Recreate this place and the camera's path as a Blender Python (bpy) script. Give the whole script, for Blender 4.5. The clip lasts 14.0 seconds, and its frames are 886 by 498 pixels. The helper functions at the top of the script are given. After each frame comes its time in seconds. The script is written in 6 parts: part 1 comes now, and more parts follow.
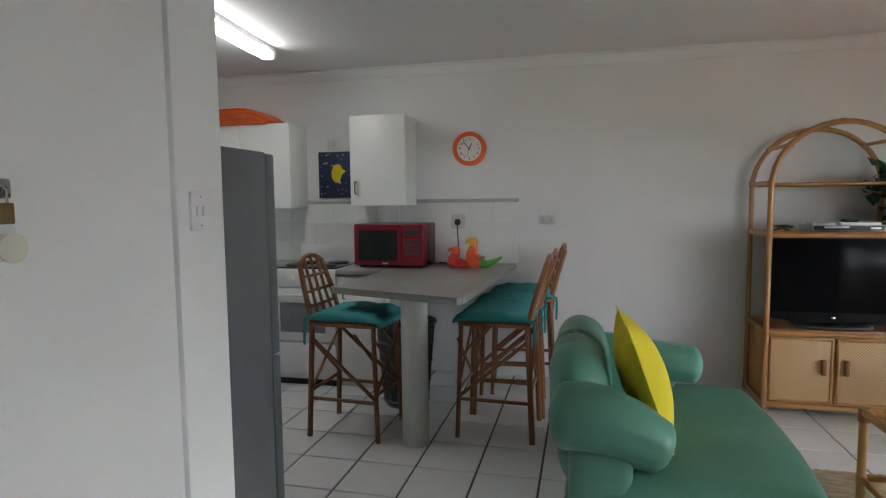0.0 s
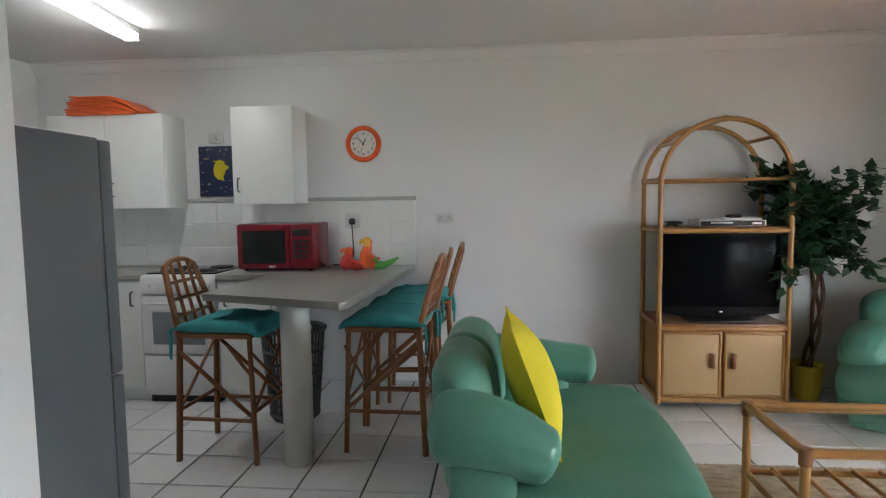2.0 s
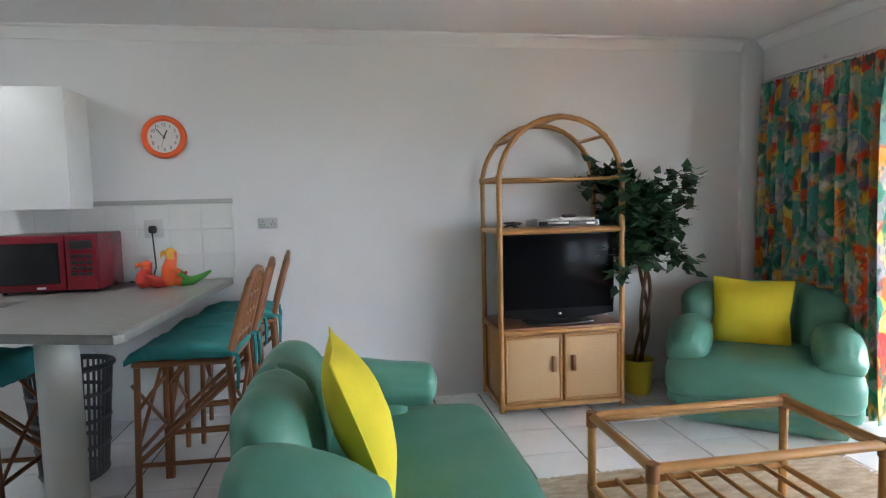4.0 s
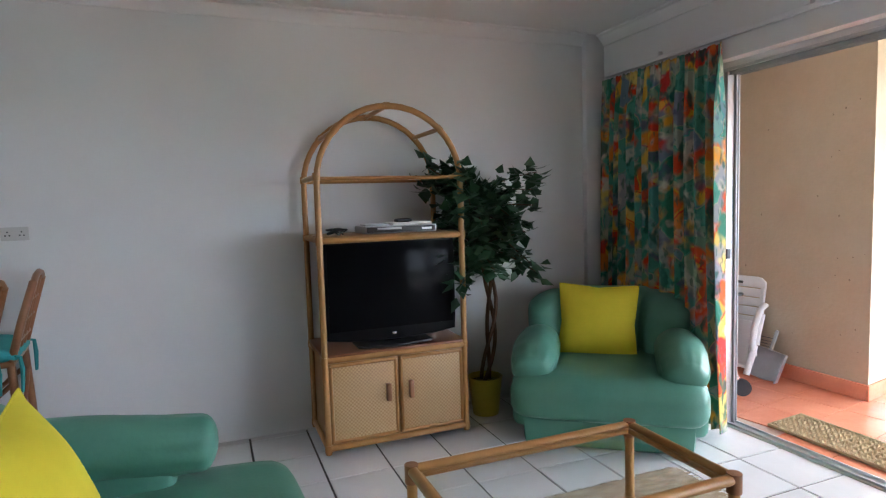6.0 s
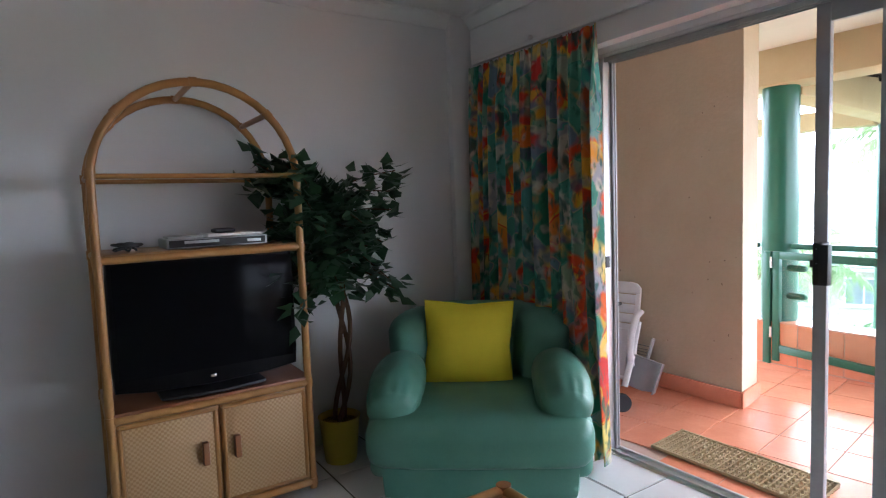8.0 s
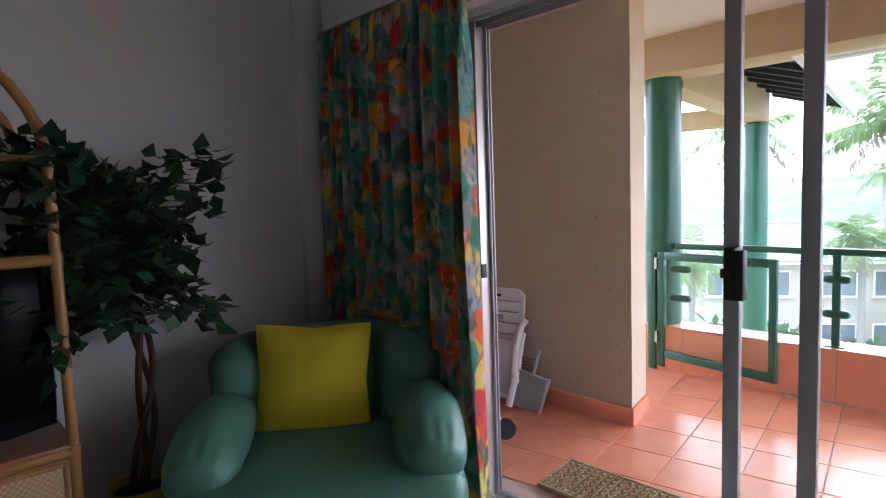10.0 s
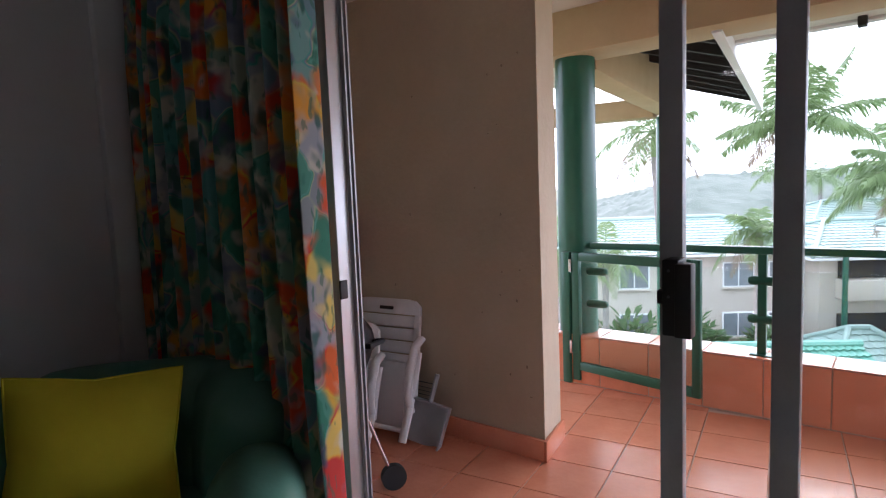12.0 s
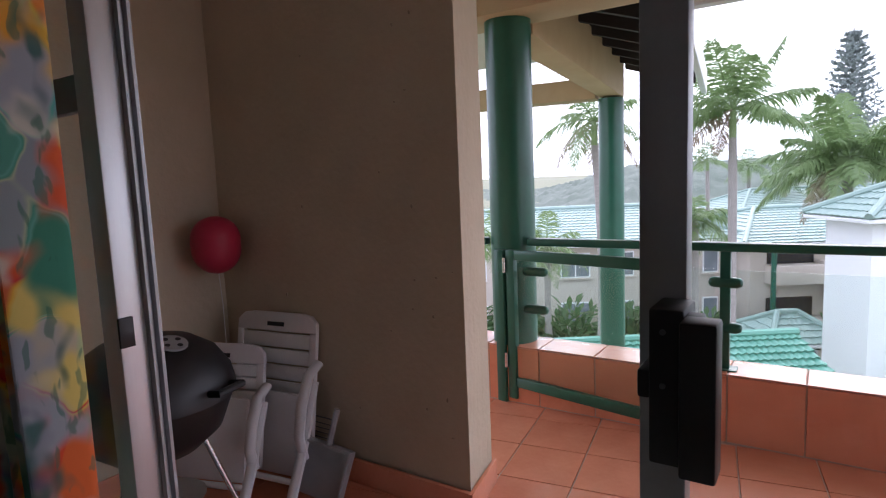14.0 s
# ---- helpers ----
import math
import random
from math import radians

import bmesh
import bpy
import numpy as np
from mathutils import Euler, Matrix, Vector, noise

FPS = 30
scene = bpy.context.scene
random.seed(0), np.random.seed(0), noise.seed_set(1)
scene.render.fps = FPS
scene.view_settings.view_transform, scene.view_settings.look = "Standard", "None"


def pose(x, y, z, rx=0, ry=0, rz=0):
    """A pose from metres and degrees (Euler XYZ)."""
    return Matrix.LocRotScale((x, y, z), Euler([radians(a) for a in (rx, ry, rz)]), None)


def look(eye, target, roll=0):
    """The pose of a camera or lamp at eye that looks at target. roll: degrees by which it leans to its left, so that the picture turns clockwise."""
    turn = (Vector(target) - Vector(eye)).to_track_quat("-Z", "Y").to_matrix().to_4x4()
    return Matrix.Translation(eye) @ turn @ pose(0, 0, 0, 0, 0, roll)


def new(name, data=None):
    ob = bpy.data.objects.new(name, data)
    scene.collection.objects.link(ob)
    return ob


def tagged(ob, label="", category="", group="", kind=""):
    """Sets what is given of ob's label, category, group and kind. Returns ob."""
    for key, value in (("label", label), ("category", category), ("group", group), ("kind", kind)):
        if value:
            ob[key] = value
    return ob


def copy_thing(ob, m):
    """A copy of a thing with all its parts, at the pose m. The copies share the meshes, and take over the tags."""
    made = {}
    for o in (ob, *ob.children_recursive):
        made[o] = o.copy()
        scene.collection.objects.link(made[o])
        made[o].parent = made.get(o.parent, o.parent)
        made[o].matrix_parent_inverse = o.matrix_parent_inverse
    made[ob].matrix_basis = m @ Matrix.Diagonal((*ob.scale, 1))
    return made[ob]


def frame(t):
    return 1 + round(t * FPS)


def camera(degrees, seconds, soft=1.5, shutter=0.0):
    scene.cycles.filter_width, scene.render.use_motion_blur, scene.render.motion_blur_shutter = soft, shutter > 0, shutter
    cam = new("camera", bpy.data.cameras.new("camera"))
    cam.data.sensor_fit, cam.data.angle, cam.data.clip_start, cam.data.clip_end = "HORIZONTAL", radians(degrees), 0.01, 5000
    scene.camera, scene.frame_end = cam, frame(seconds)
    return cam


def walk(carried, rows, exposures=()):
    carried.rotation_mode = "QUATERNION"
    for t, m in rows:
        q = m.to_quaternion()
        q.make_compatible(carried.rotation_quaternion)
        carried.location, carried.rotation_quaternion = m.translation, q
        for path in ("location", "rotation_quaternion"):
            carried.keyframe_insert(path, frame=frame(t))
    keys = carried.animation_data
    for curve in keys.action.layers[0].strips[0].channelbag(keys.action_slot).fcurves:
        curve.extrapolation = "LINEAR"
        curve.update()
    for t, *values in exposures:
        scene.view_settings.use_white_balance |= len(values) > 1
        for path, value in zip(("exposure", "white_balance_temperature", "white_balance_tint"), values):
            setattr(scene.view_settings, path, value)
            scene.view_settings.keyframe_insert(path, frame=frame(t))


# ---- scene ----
cam = camera(74.4, 14.0, soft=1.2)
PATH = [
    (0, (0.292, 0.117, 1.446), (-0.176, 2.055, 1.279), -0.6),
    (0.5, (0.257, 0.144, 1.418), (-0.15, 2.095, 1.256), -0.5),
    (1, (0.286, 0.197, 1.407), (-0.054, 2.162, 1.25), -0.6),
    (1.5, (0.346, 0.279, 1.428), (0.086, 2.255, 1.26), -0.7),
    (2, (0.426, 0.368, 1.407), (0.231, 2.352, 1.246), -0.8),
    (2.5, (0.492, 0.436, 1.393), (0.371, 2.426, 1.236), -0.9),
    (3, (0.524, 0.542, 1.395), (0.513, 2.535, 1.233), -1.1),
    (3.5, (0.514, 0.668, 1.391), (0.668, 2.656, 1.233), -1.2),
    (4, (0.537, 0.764, 1.402), (0.855, 2.732, 1.239), -1.4),
    (6.5, (1.033, 1.353, 1.38), (1.863, 3.166, 1.222), -1.8),
    (7, (1.098, 1.486, 1.382), (2.032, 3.248, 1.222), -1.9),
    (7.5, (1.226, 1.595, 1.39), (2.241, 3.311, 1.229), -1.9),
    (8, (1.368, 1.686, 1.375), (2.457, 3.357, 1.216), -2.1),
    (10.5, (2.046, 2.14, 1.35), (3.47, 3.533, 1.175), -2.1),
    (11, (2.206, 2.186, 1.343), (3.667, 3.541, 1.168), -2.3),
    (11.5, (2.366, 2.26, 1.335), (3.866, 3.57, 1.149), -2.4),
    (12, (2.523, 2.37, 1.329), (4.077, 3.615, 1.135), -2.3),
    (12.5, (2.664, 2.444, 1.322), (4.264, 3.627, 1.12), -2.3),
    (13, (2.852, 2.488, 1.314), (4.477, 3.634, 1.101), -2.5),
    (13.5, (3.027, 2.537, 1.309), (4.67, 3.653, 1.086), -2.4),
    (14, (3.168, 2.628, 1.306), (4.826, 3.717, 1.069), -2.4),
]
walk(cam, [(t, look(eye, target, roll)) for t, eye, target, roll in PATH],
     exposures=[(0.0, 2.32, 6350, 10), (1.5, 2.54, 6300, 10), (3.0, 2.82, 6150, 9), (4.2, 2.95, 5900, 10), (6.5, 2.36, 5800, 12),
                (8.0, 2.0, 5750, 15), (10.5, 1.12, 5850, 22), (12.0, 0.56, 6000, 24), (14.0, -0.05, 6100, 25)])

# ---- light ----
world = bpy.data.worlds.new("overcast_sky")
scene.world = world
world.use_nodes = True
wn = world.node_tree
sky = wn.nodes.new("ShaderNodeTexSky")
sky.sky_type = "NISHITA"
sky.sun_disc = False
sky.sun_elevation = radians(30)
sky.sun_rotation = radians(86)
sky.dust_density = 6.0
sky.air_density = 1.2
haze = wn.nodes.new("ShaderNodeMix")
haze.data_type = "RGBA"
haze.inputs[0].default_value = 0.9
haze.inputs[7].default_value = (18.3, 19.5, 21.6, 1)
wn.links.new(sky.outputs[0], haze.inputs[6])
wn.links.new(haze.outputs[2], wn.nodes["Background"].inputs[0])
wn.nodes["Background"].inputs[1].default_value = 0.15

sun = new("sun", bpy.data.lights.new("sun", "SUN"))
sun.data.energy = 1.6
sun.data.angle = radians(45)
sun.data.color = (1.0, 0.97, 0.93)
sun.matrix_world = look((30, 4, 15), (4, 2, 0))


# ---- materials ----
def node(mat, kind, **values):
    n = mat.node_tree.nodes.new(kind)
    for key, value in values.items():
        n.inputs[key].default_value = value
    return n


def mat_base(name, rough=0.6, metal=0.0):
    mat = bpy.data.materials.new(name)
    mat.use_nodes = True
    b = mat.node_tree.nodes["Principled BSDF"]
    b.inputs["Roughness"].default_value = rough
    b.inputs["Metallic"].default_value = metal
    return mat, b


def rgba(c):
    return (c[0], c[1], c[2], 1)


def surface(name, c1, c2, rough=0.6, metal=0.0, scale=8.0, fine=120.0, bump=0.1, vary=0.0, stretch=(1, 1, 1), spec=0.5, dist=0.004):
    """Two colours mixed by coarse and fine noise, fine relief, optional piece-to-piece variation."""
    mat, b = mat_base(name, rough, metal)
    t = mat.node_tree
    co = node(mat, "ShaderNodeTexCoord")
    mp = node(mat, "ShaderNodeMapping")
    mp.inputs["Scale"].default_value = stretch
    t.links.new(co.outputs["Object"], mp.inputs["Vector"])
    n1 = node(mat, "ShaderNodeTexNoise", Scale=scale, Detail=5.0, Roughness=0.6)
    n2 = node(mat, "ShaderNodeTexNoise", Scale=fine, Detail=3.0)
    for n in (n1, n2):
        t.links.new(mp.outputs[0], n.inputs["Vector"])
    blend = node(mat, "ShaderNodeMath")
    blend.operation = "MULTIPLY_ADD"
    blend.inputs[1].default_value = 0.3
    t.links.new(n2.outputs[0], blend.inputs[0])
    half = node(mat, "ShaderNodeMath")
    half.operation = "MULTIPLY_ADD"
    half.inputs[1].default_value = 1.4
    half.inputs[2].default_value = -0.35
    t.links.new(n1.outputs[0], half.inputs[0])
    t.links.new(half.outputs[0], blend.inputs[2])
    if vary:
        info = node(mat, "ShaderNodeObjectInfo")
        add = node(mat, "ShaderNodeMath")
        add.operation = "MULTIPLY_ADD"
        add.inputs[1].default_value = vary
        t.links.new(info.outputs["Random"], add.inputs[0])
        t.links.new(blend.outputs[0], add.inputs[2])
        blend = add
    mix = node(mat, "ShaderNodeMix")
    mix.data_type = "RGBA"
    mix.inputs[6].default_value = rgba(c1)
    mix.inputs[7].default_value = rgba(c2)
    t.links.new(blend.outputs[0], mix.inputs[0])
    t.links.new(mix.outputs[2], b.inputs["Base Color"])
    b.inputs["Specular IOR Level"].default_value = spec
    if bump:
        bm_ = node(mat, "ShaderNodeBump", Strength=bump, Distance=dist)
        t.links.new(n2.outputs[0], bm_.inputs["Height"])
        t.links.new(bm_.outputs[0], b.inputs["Normal"])
    return mat


def glass_mat(name, tint=(0.97, 0.985, 0.98), gloss=0.45):
    mat = bpy.data.materials.new(name)
    mat.use_nodes = True
    t = mat.node_tree
    t.nodes.remove(t.nodes["Principled BSDF"])
    out = t.nodes["Material Output"]
    clear = node(mat, "ShaderNodeBsdfTransparent")
    clear.inputs[0].default_value = rgba(tint)
    shine = node(mat, "ShaderNodeBsdfGlossy", Roughness=0.02)
    fr = node(mat, "ShaderNodeLayerWeight", Blend=0.5)
    pw = node(mat, "ShaderNodeMath")
    pw.operation = "POWER"
    pw.inputs[1].default_value = 4.0
    t.links.new(fr.outputs["Facing"], pw.inputs[0])
    k = node(mat, "ShaderNodeMath")
    k.operation = "MULTIPLY_ADD"
    k.inputs[1].default_value = gloss
    k.inputs[2].default_value = 0.02
    t.links.new(pw.outputs[0], k.inputs[0])
    mix = node(mat, "ShaderNodeMixShader")
    t.links.new(k.outputs[0], mix.inputs[0])
    t.links.new(clear.outputs[0], mix.inputs[1])
    t.links.new(shine.outputs[0], mix.inputs[2])
    t.links.new(mix.outputs[0], out.inputs[0])
    return mat


def glow(name, c, strength):
    mat, b = mat_base(name)
    b.inputs["Base Color"].default_value = rgba(c)
    b.inputs["Emission Color"].default_value = rgba(c)
    b.inputs["Emission Strength"].default_value = strength
    return mat


WALL = surface("wall_paint", (0.68, 0.68, 0.68), (0.76, 0.76, 0.76), 0.75, scale=1.2, fine=90, bump=0.06)
CEIL = surface("ceiling_paint", (0.70, 0.70, 0.695), (0.78, 0.775, 0.77), 0.85, scale=1.0, fine=60, bump=0.05)
TILE = surface("white_floor_tile", (0.68, 0.68, 0.69), (0.80, 0.80, 0.81), 0.22, scale=3, fine=40, bump=0.02, vary=0.25)
GROUT = surface("dark_grout", (0.05, 0.05, 0.05), (0.12, 0.11, 0.10), 0.9)
TERRA = surface("terracotta_tile", (0.61, 0.198, 0.107), (0.768, 0.311, 0.186), 0.27, scale=4, fine=60, bump=0.05, vary=0.25)
PALEGROUT = surface("pale_grout", (0.42, 0.30, 0.24), (0.55, 0.42, 0.34), 0.9)
PLASTER = surface("cream_plaster", (0.51, 0.425, 0.30), (0.61, 0.52, 0.385), 0.9, scale=3, fine=35, bump=0.5, dist=0.006)
BEAMP = surface("ochre_beam_paint", (0.43, 0.31, 0.17), (0.52, 0.39, 0.23), 0.8, scale=3, fine=50, bump=0.15)
SOFFIT = surface("terrace_soffit", (0.581, 0.546, 0.484), (0.669, 0.634, 0.581), 0.9, scale=2, fine=60, bump=0.1)
GREENP = surface("green_gloss_paint", (0.013, 0.09, 0.057), (0.022, 0.13, 0.085), 0.3, scale=5, fine=90, bump=0.03)
ALU = surface("aluminium", (0.55, 0.56, 0.57), (0.68, 0.69, 0.70), 0.38, 0.75, scale=4, fine=200, bump=0.02, stretch=(1, 1, 0.1))
ALUDARK = surface("weathered_aluminium", (0.30, 0.31, 0.32), (0.42, 0.43, 0.44), 0.45, 0.5, scale=6, fine=160, bump=0.03)
BLACK = surface("black_plastic", (0.006, 0.006, 0.007), (0.012, 0.012, 0.013), 0.5, scale=6, fine=150, bump=0.03)
RUBBER = surface("rubber", (0.012, 0.012, 0.012), (0.03, 0.03, 0.03), 0.8)
PIANO = surface("black_gloss_bezel", (0.004, 0.004, 0.005), (0.006, 0.006, 0.007), 0.3, bump=0, spec=0.12)
SCREEN = surface("tv_screen", (0.004, 0.004, 0.005), (0.006, 0.006, 0.007), 0.14, bump=0, spec=0.04)
SOFA = surface("green_upholstery", (0.0696, 0.204, 0.148), (0.104, 0.261, 0.196), 0.42, scale=4, fine=70, bump=0.12, dist=0.006, spec=0.4)
YELLOW = surface("yellow_cotton", (0.58, 0.48, 0.015), (0.72, 0.60, 0.03), 0.9, scale=6, fine=350, bump=0.25, dist=0.002)
RATTAN = surface("rattan_cane", (0.303, 0.139, 0.0385), (0.443, 0.23, 0.0697), 0.35, scale=9, fine=90, bump=0.12, stretch=(1, 1, 0.35))
RATTANDK = surface("dark_rattan", (0.165, 0.062, 0.022), (0.31, 0.13, 0.048), 0.4, scale=8, fine=80, bump=0.12, stretch=(1, 1, 0.35))
TEAL = surface("teal_cotton", (0.02, 0.20, 0.215), (0.06, 0.34, 0.34), 0.9, scale=7, fine=300, bump=0.25, dist=0.003)
COUNTER = surface("grey_laminate", (0.22, 0.22, 0.205), (0.31, 0.31, 0.29), 0.3, scale=25, fine=300, bump=0.02)
MELAMINE = surface("white_melamine", (0.70, 0.71, 0.69), (0.78, 0.79, 0.77), 0.35, scale=2, fine=40, bump=0.01)
GREYPAINT = surface("pale_grey_paint", (0.50, 0.51, 0.49), (0.60, 0.61, 0.58), 0.5, scale=3, fine=60, bump=0.04)
FRIDGE = surface("grey_fridge_steel", (0.13, 0.14, 0.155), (0.18, 0.19, 0.205), 0.35, 0.3, scale=2, fine=120, bump=0.02)
MAROON = surface("maroon_enamel", (0.14, 0.010, 0.018), (0.19, 0.016, 0.026), 0.25, scale=5, fine=90, bump=0.01)
DARKGLASS = surface("smoked_glass", (0.012, 0.013, 0.014), (0.02, 0.021, 0.022), 0.08, bump=0)
CHROME = surface("chrome", (0.6, 0.6, 0.6), (0.7, 0.7, 0.7), 0.15, 1.0, bump=0)
WHITEPL = surface("white_plastic", (0.68, 0.68, 0.69), (0.78, 0.78, 0.79), 0.4, scale=5, fine=90, bump=0.02)
AGEDPL = surface("aged_white_plastic", (0.50, 0.50, 0.48), (0.58, 0.58, 0.56), 0.4, scale=5, fine=90, bump=0.02)
GREYPL = surface("grey_plastic", (0.07, 0.075, 0.085), (0.11, 0.115, 0.125), 0.5, scale=5, fine=90, bump=0.02)
ORANGE = surface("orange_plastic", (0.78, 0.10, 0.02), (0.85, 0.16, 0.03), 0.4, scale=5, fine=120, bump=0.03)
LEAF = surface("ficus_leaf", (0.012, 0.045, 0.018), (0.035, 0.10, 0.04), 0.45, scale=14, fine=60, bump=0.05)
BARK = surface("bark", (0.07, 0.035, 0.02), (0.15, 0.08, 0.045), 0.9, scale=20, fine=90, bump=0.5)
POT = surface("yellow_pot", (0.50, 0.38, 0.03), (0.62, 0.48, 0.05), 0.4, scale=5, fine=80, bump=0.03)
SOIL = surface("potting_soil", (0.02, 0.014, 0.01), (0.06, 0.04, 0.03), 0.95, bump=0.6)
RUG = surface("sisal_rug", (0.20, 0.135, 0.075), (0.60, 0.50, 0.37), 0.95, scale=26, fine=170, bump=0.9, dist=0.006, stretch=(0.45, 1.3, 1))
MAT = surface("coir_weave", (0.22, 0.15, 0.07), (0.42, 0.32, 0.17), 0.95, scale=10, fine=200, bump=0.6)
NAVY = surface("navy_paint", (0.008, 0.014, 0.055), (0.02, 0.035, 0.10), 0.6, scale=12, fine=120, bump=0.2)
PAPERWHITE = surface("white_print", (0.72, 0.72, 0.70), (0.80, 0.80, 0.78), 0.6)
REDPL = surface("red_plastic", (0.55, 0.03, 0.02), (0.65, 0.06, 0.03), 0.4)
PINK = surface("pink_balloon", (0.42, 0.025, 0.055), (0.52, 0.04, 0.085), 0.4, bump=0, spec=0.3)
LIMEGREEN = surface("parrot_green", (0.05, 0.28, 0.04), (0.12, 0.42, 0.06), 0.5)
# House roofs: tile green paled and greyed, so bright haze is in the colour.
ROOFGREEN = surface("hazed_roof_tile", (0.21, 0.31, 0.28), (0.32, 0.42, 0.385), 0.5, scale=2, fine=20, bump=0.2)
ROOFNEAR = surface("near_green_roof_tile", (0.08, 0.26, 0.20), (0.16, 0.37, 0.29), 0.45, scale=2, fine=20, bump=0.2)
HOUSEWALL = surface("beige_render", (0.50, 0.44, 0.38), (0.60, 0.54, 0.48), 0.9, scale=1, fine=20, bump=0.2)
HOUSEWHITE = surface("white_render", (0.72, 0.73, 0.74), (0.80, 0.81, 0.82), 0.9, scale=1, fine=20, bump=0.1)
TIMBERSHADE = surface("dark_timber_and_shade", (0.012, 0.010, 0.010), (0.03, 0.025, 0.022), 0.7, scale=5, fine=60, bump=0.2)
PALMLEAF = surface("palm_leaf", (0.11, 0.19, 0.07), (0.26, 0.36, 0.15), 0.5, scale=3, fine=30, bump=0.05)
PALMDRY = surface("dry_palm_leaf", (0.20, 0.15, 0.10), (0.30, 0.24, 0.16), 0.8, scale=3, fine=30, bump=0.05)
PALMTRUNK = surface("palm_trunk", (0.22, 0.20, 0.19), (0.36, 0.33, 0.31), 0.9, scale=4, fine=40, bump=0.4, stretch=(1, 1, 3))
PALMSHAFT = surface("palm_crownshaft", (0.16, 0.24, 0.09), (0.24, 0.32, 0.14), 0.5, scale=4, fine=40, bump=0.05)
HILL = surface("hazy_hill", (0.06, 0.085, 0.065), (0.17, 0.20, 0.165), 1.0, scale=0.12, fine=1.2, bump=0)
BUSH = surface("shrub", (0.05, 0.11, 0.04), (0.12, 0.20, 0.08), 0.7, scale=2, fine=20, bump=0.2)
GRASS = surface("lawn_and_paving", (0.10, 0.14, 0.06), (0.26, 0.24, 0.18), 1.0, scale=0.2, fine=4, bump=0.1)
GLASS = glass_mat("clear_glass")
GLASSG = glass_mat("balustrade_glass", (0.94, 0.98, 0.965), 0.4)
WINGLASS = surface("far_window_glass", (0.10, 0.12, 0.14), (0.30, 0.33, 0.36), 0.1, scale=1.0, bump=0)
TUBE = glow("fluorescent_tube", (1.0, 0.98, 0.94), 4.2)


def curtain_mat():
    """Printed cotton in metres: watercolour blots of green, teal, yellow, orange, red and slate, with leaf strokes."""
    mat, b = mat_base("floral_cotton", 0.85)
    t = mat.node_tree
    co = node(mat, "ShaderNodeUVMap")
    n0 = node(mat, "ShaderNodeTexNoise", Scale=9.0, Detail=2.5, Roughness=0.5)
    t.links.new(co.outputs[0], n0.inputs["Vector"])
    warp = node(mat, "ShaderNodeMix")
    warp.data_type = "RGBA"
    warp.blend_type = "ADD"
    warp.inputs[0].default_value = 0.06
    t.links.new(co.outputs[0], warp.inputs[6])
    t.links.new(n0.outputs[1], warp.inputs[7])

    def blots(scale, cols, seed):
        mp = node(mat, "ShaderNodeMapping")
        mp.inputs["Location"].default_value = (seed, seed * 0.7, 0)
        t.links.new(warp.outputs[2], mp.inputs[0])
        vor = node(mat, "ShaderNodeTexVoronoi", Scale=scale, Randomness=1.0)
        vor.feature = "SMOOTH_F1"
        vor.inputs["Smoothness"].default_value = 0.24
        t.links.new(mp.outputs[0], vor.inputs["Vector"])
        sep = node(mat, "ShaderNodeSeparateColor")
        t.links.new(vor.outputs["Color"], sep.inputs[0])
        ramp = node(mat, "ShaderNodeValToRGB")
        els = ramp.color_ramp.elements
        n = len(cols)
        els[0].position, els[0].color = 0.12, rgba(cols[0])
        els[1].position, els[1].color = 0.12 + 0.76 / (n - 1), rgba(cols[1])
        for i, c in enumerate(cols[2:], 2):
            els.new(0.12 + 0.76 * i / (n - 1)).color = rgba(c)
        t.links.new(sep.outputs[0], ramp.inputs[0])
        return ramp

    def layer(under, over, scale, lo, hi, amount, stretch):
        mp = node(mat, "ShaderNodeMapping")
        mp.inputs["Scale"].default_value = stretch
        mp.inputs["Rotation"].default_value = (0, 0, scale)
        t.links.new(warp.outputs[2], mp.inputs[0])
        n = node(mat, "ShaderNodeTexNoise", Scale=scale, Detail=2.0, Roughness=0.5)
        t.links.new(mp.outputs[0], n.inputs["Vector"])
        mr = node(mat, "ShaderNodeMapRange")
        mr.interpolation_type = "SMOOTHSTEP"
        mr.inputs[1].default_value, mr.inputs[2].default_value = lo, hi
        mr.inputs[4].default_value = amount
        t.links.new(n.outputs[0], mr.inputs[0])
        mx = node(mat, "ShaderNodeMix")
        mx.data_type = "RGBA"
        t.links.new(mr.outputs[0], mx.inputs[0])
        t.links.new(under, mx.inputs[6])
        if isinstance(over, tuple):
            mx.inputs[7].default_value = rgba(over)
        else:
            t.links.new(over, mx.inputs[7])
        return mx.outputs[2]

    ground = blots(7.5, [(0.04, 0.24, 0.15), (0.12, 0.40, 0.31), (0.07, 0.32, 0.22), (0.42, 0.48, 0.32), (0.20, 0.24, 0.34), (0.08, 0.40, 0.33), (0.36, 0.38, 0.42)], 0.0)
    bloom = blots(6.5, [(0.74, 0.08, 0.02), (0.80, 0.30, 0.03), (0.76, 0.52, 0.05), (0.78, 0.14, 0.03), (0.66, 0.05, 0.04), (0.80, 0.46, 0.05), (0.76, 0.60, 0.16)], 3.1)
    c = layer(ground.outputs[0], bloom.outputs[0], 5.5, 0.47, 0.58, 1.0, (1.0, 0.9, 1))
    c = layer(c, (0.66, 0.63, 0.52), 8.0, 0.55, 0.68, 0.85, (1, 1, 1))
    c = layer(c, (0.02, 0.12, 0.10), 11.0, 0.57, 0.67, 0.85, (1.0, 0.6, 1))
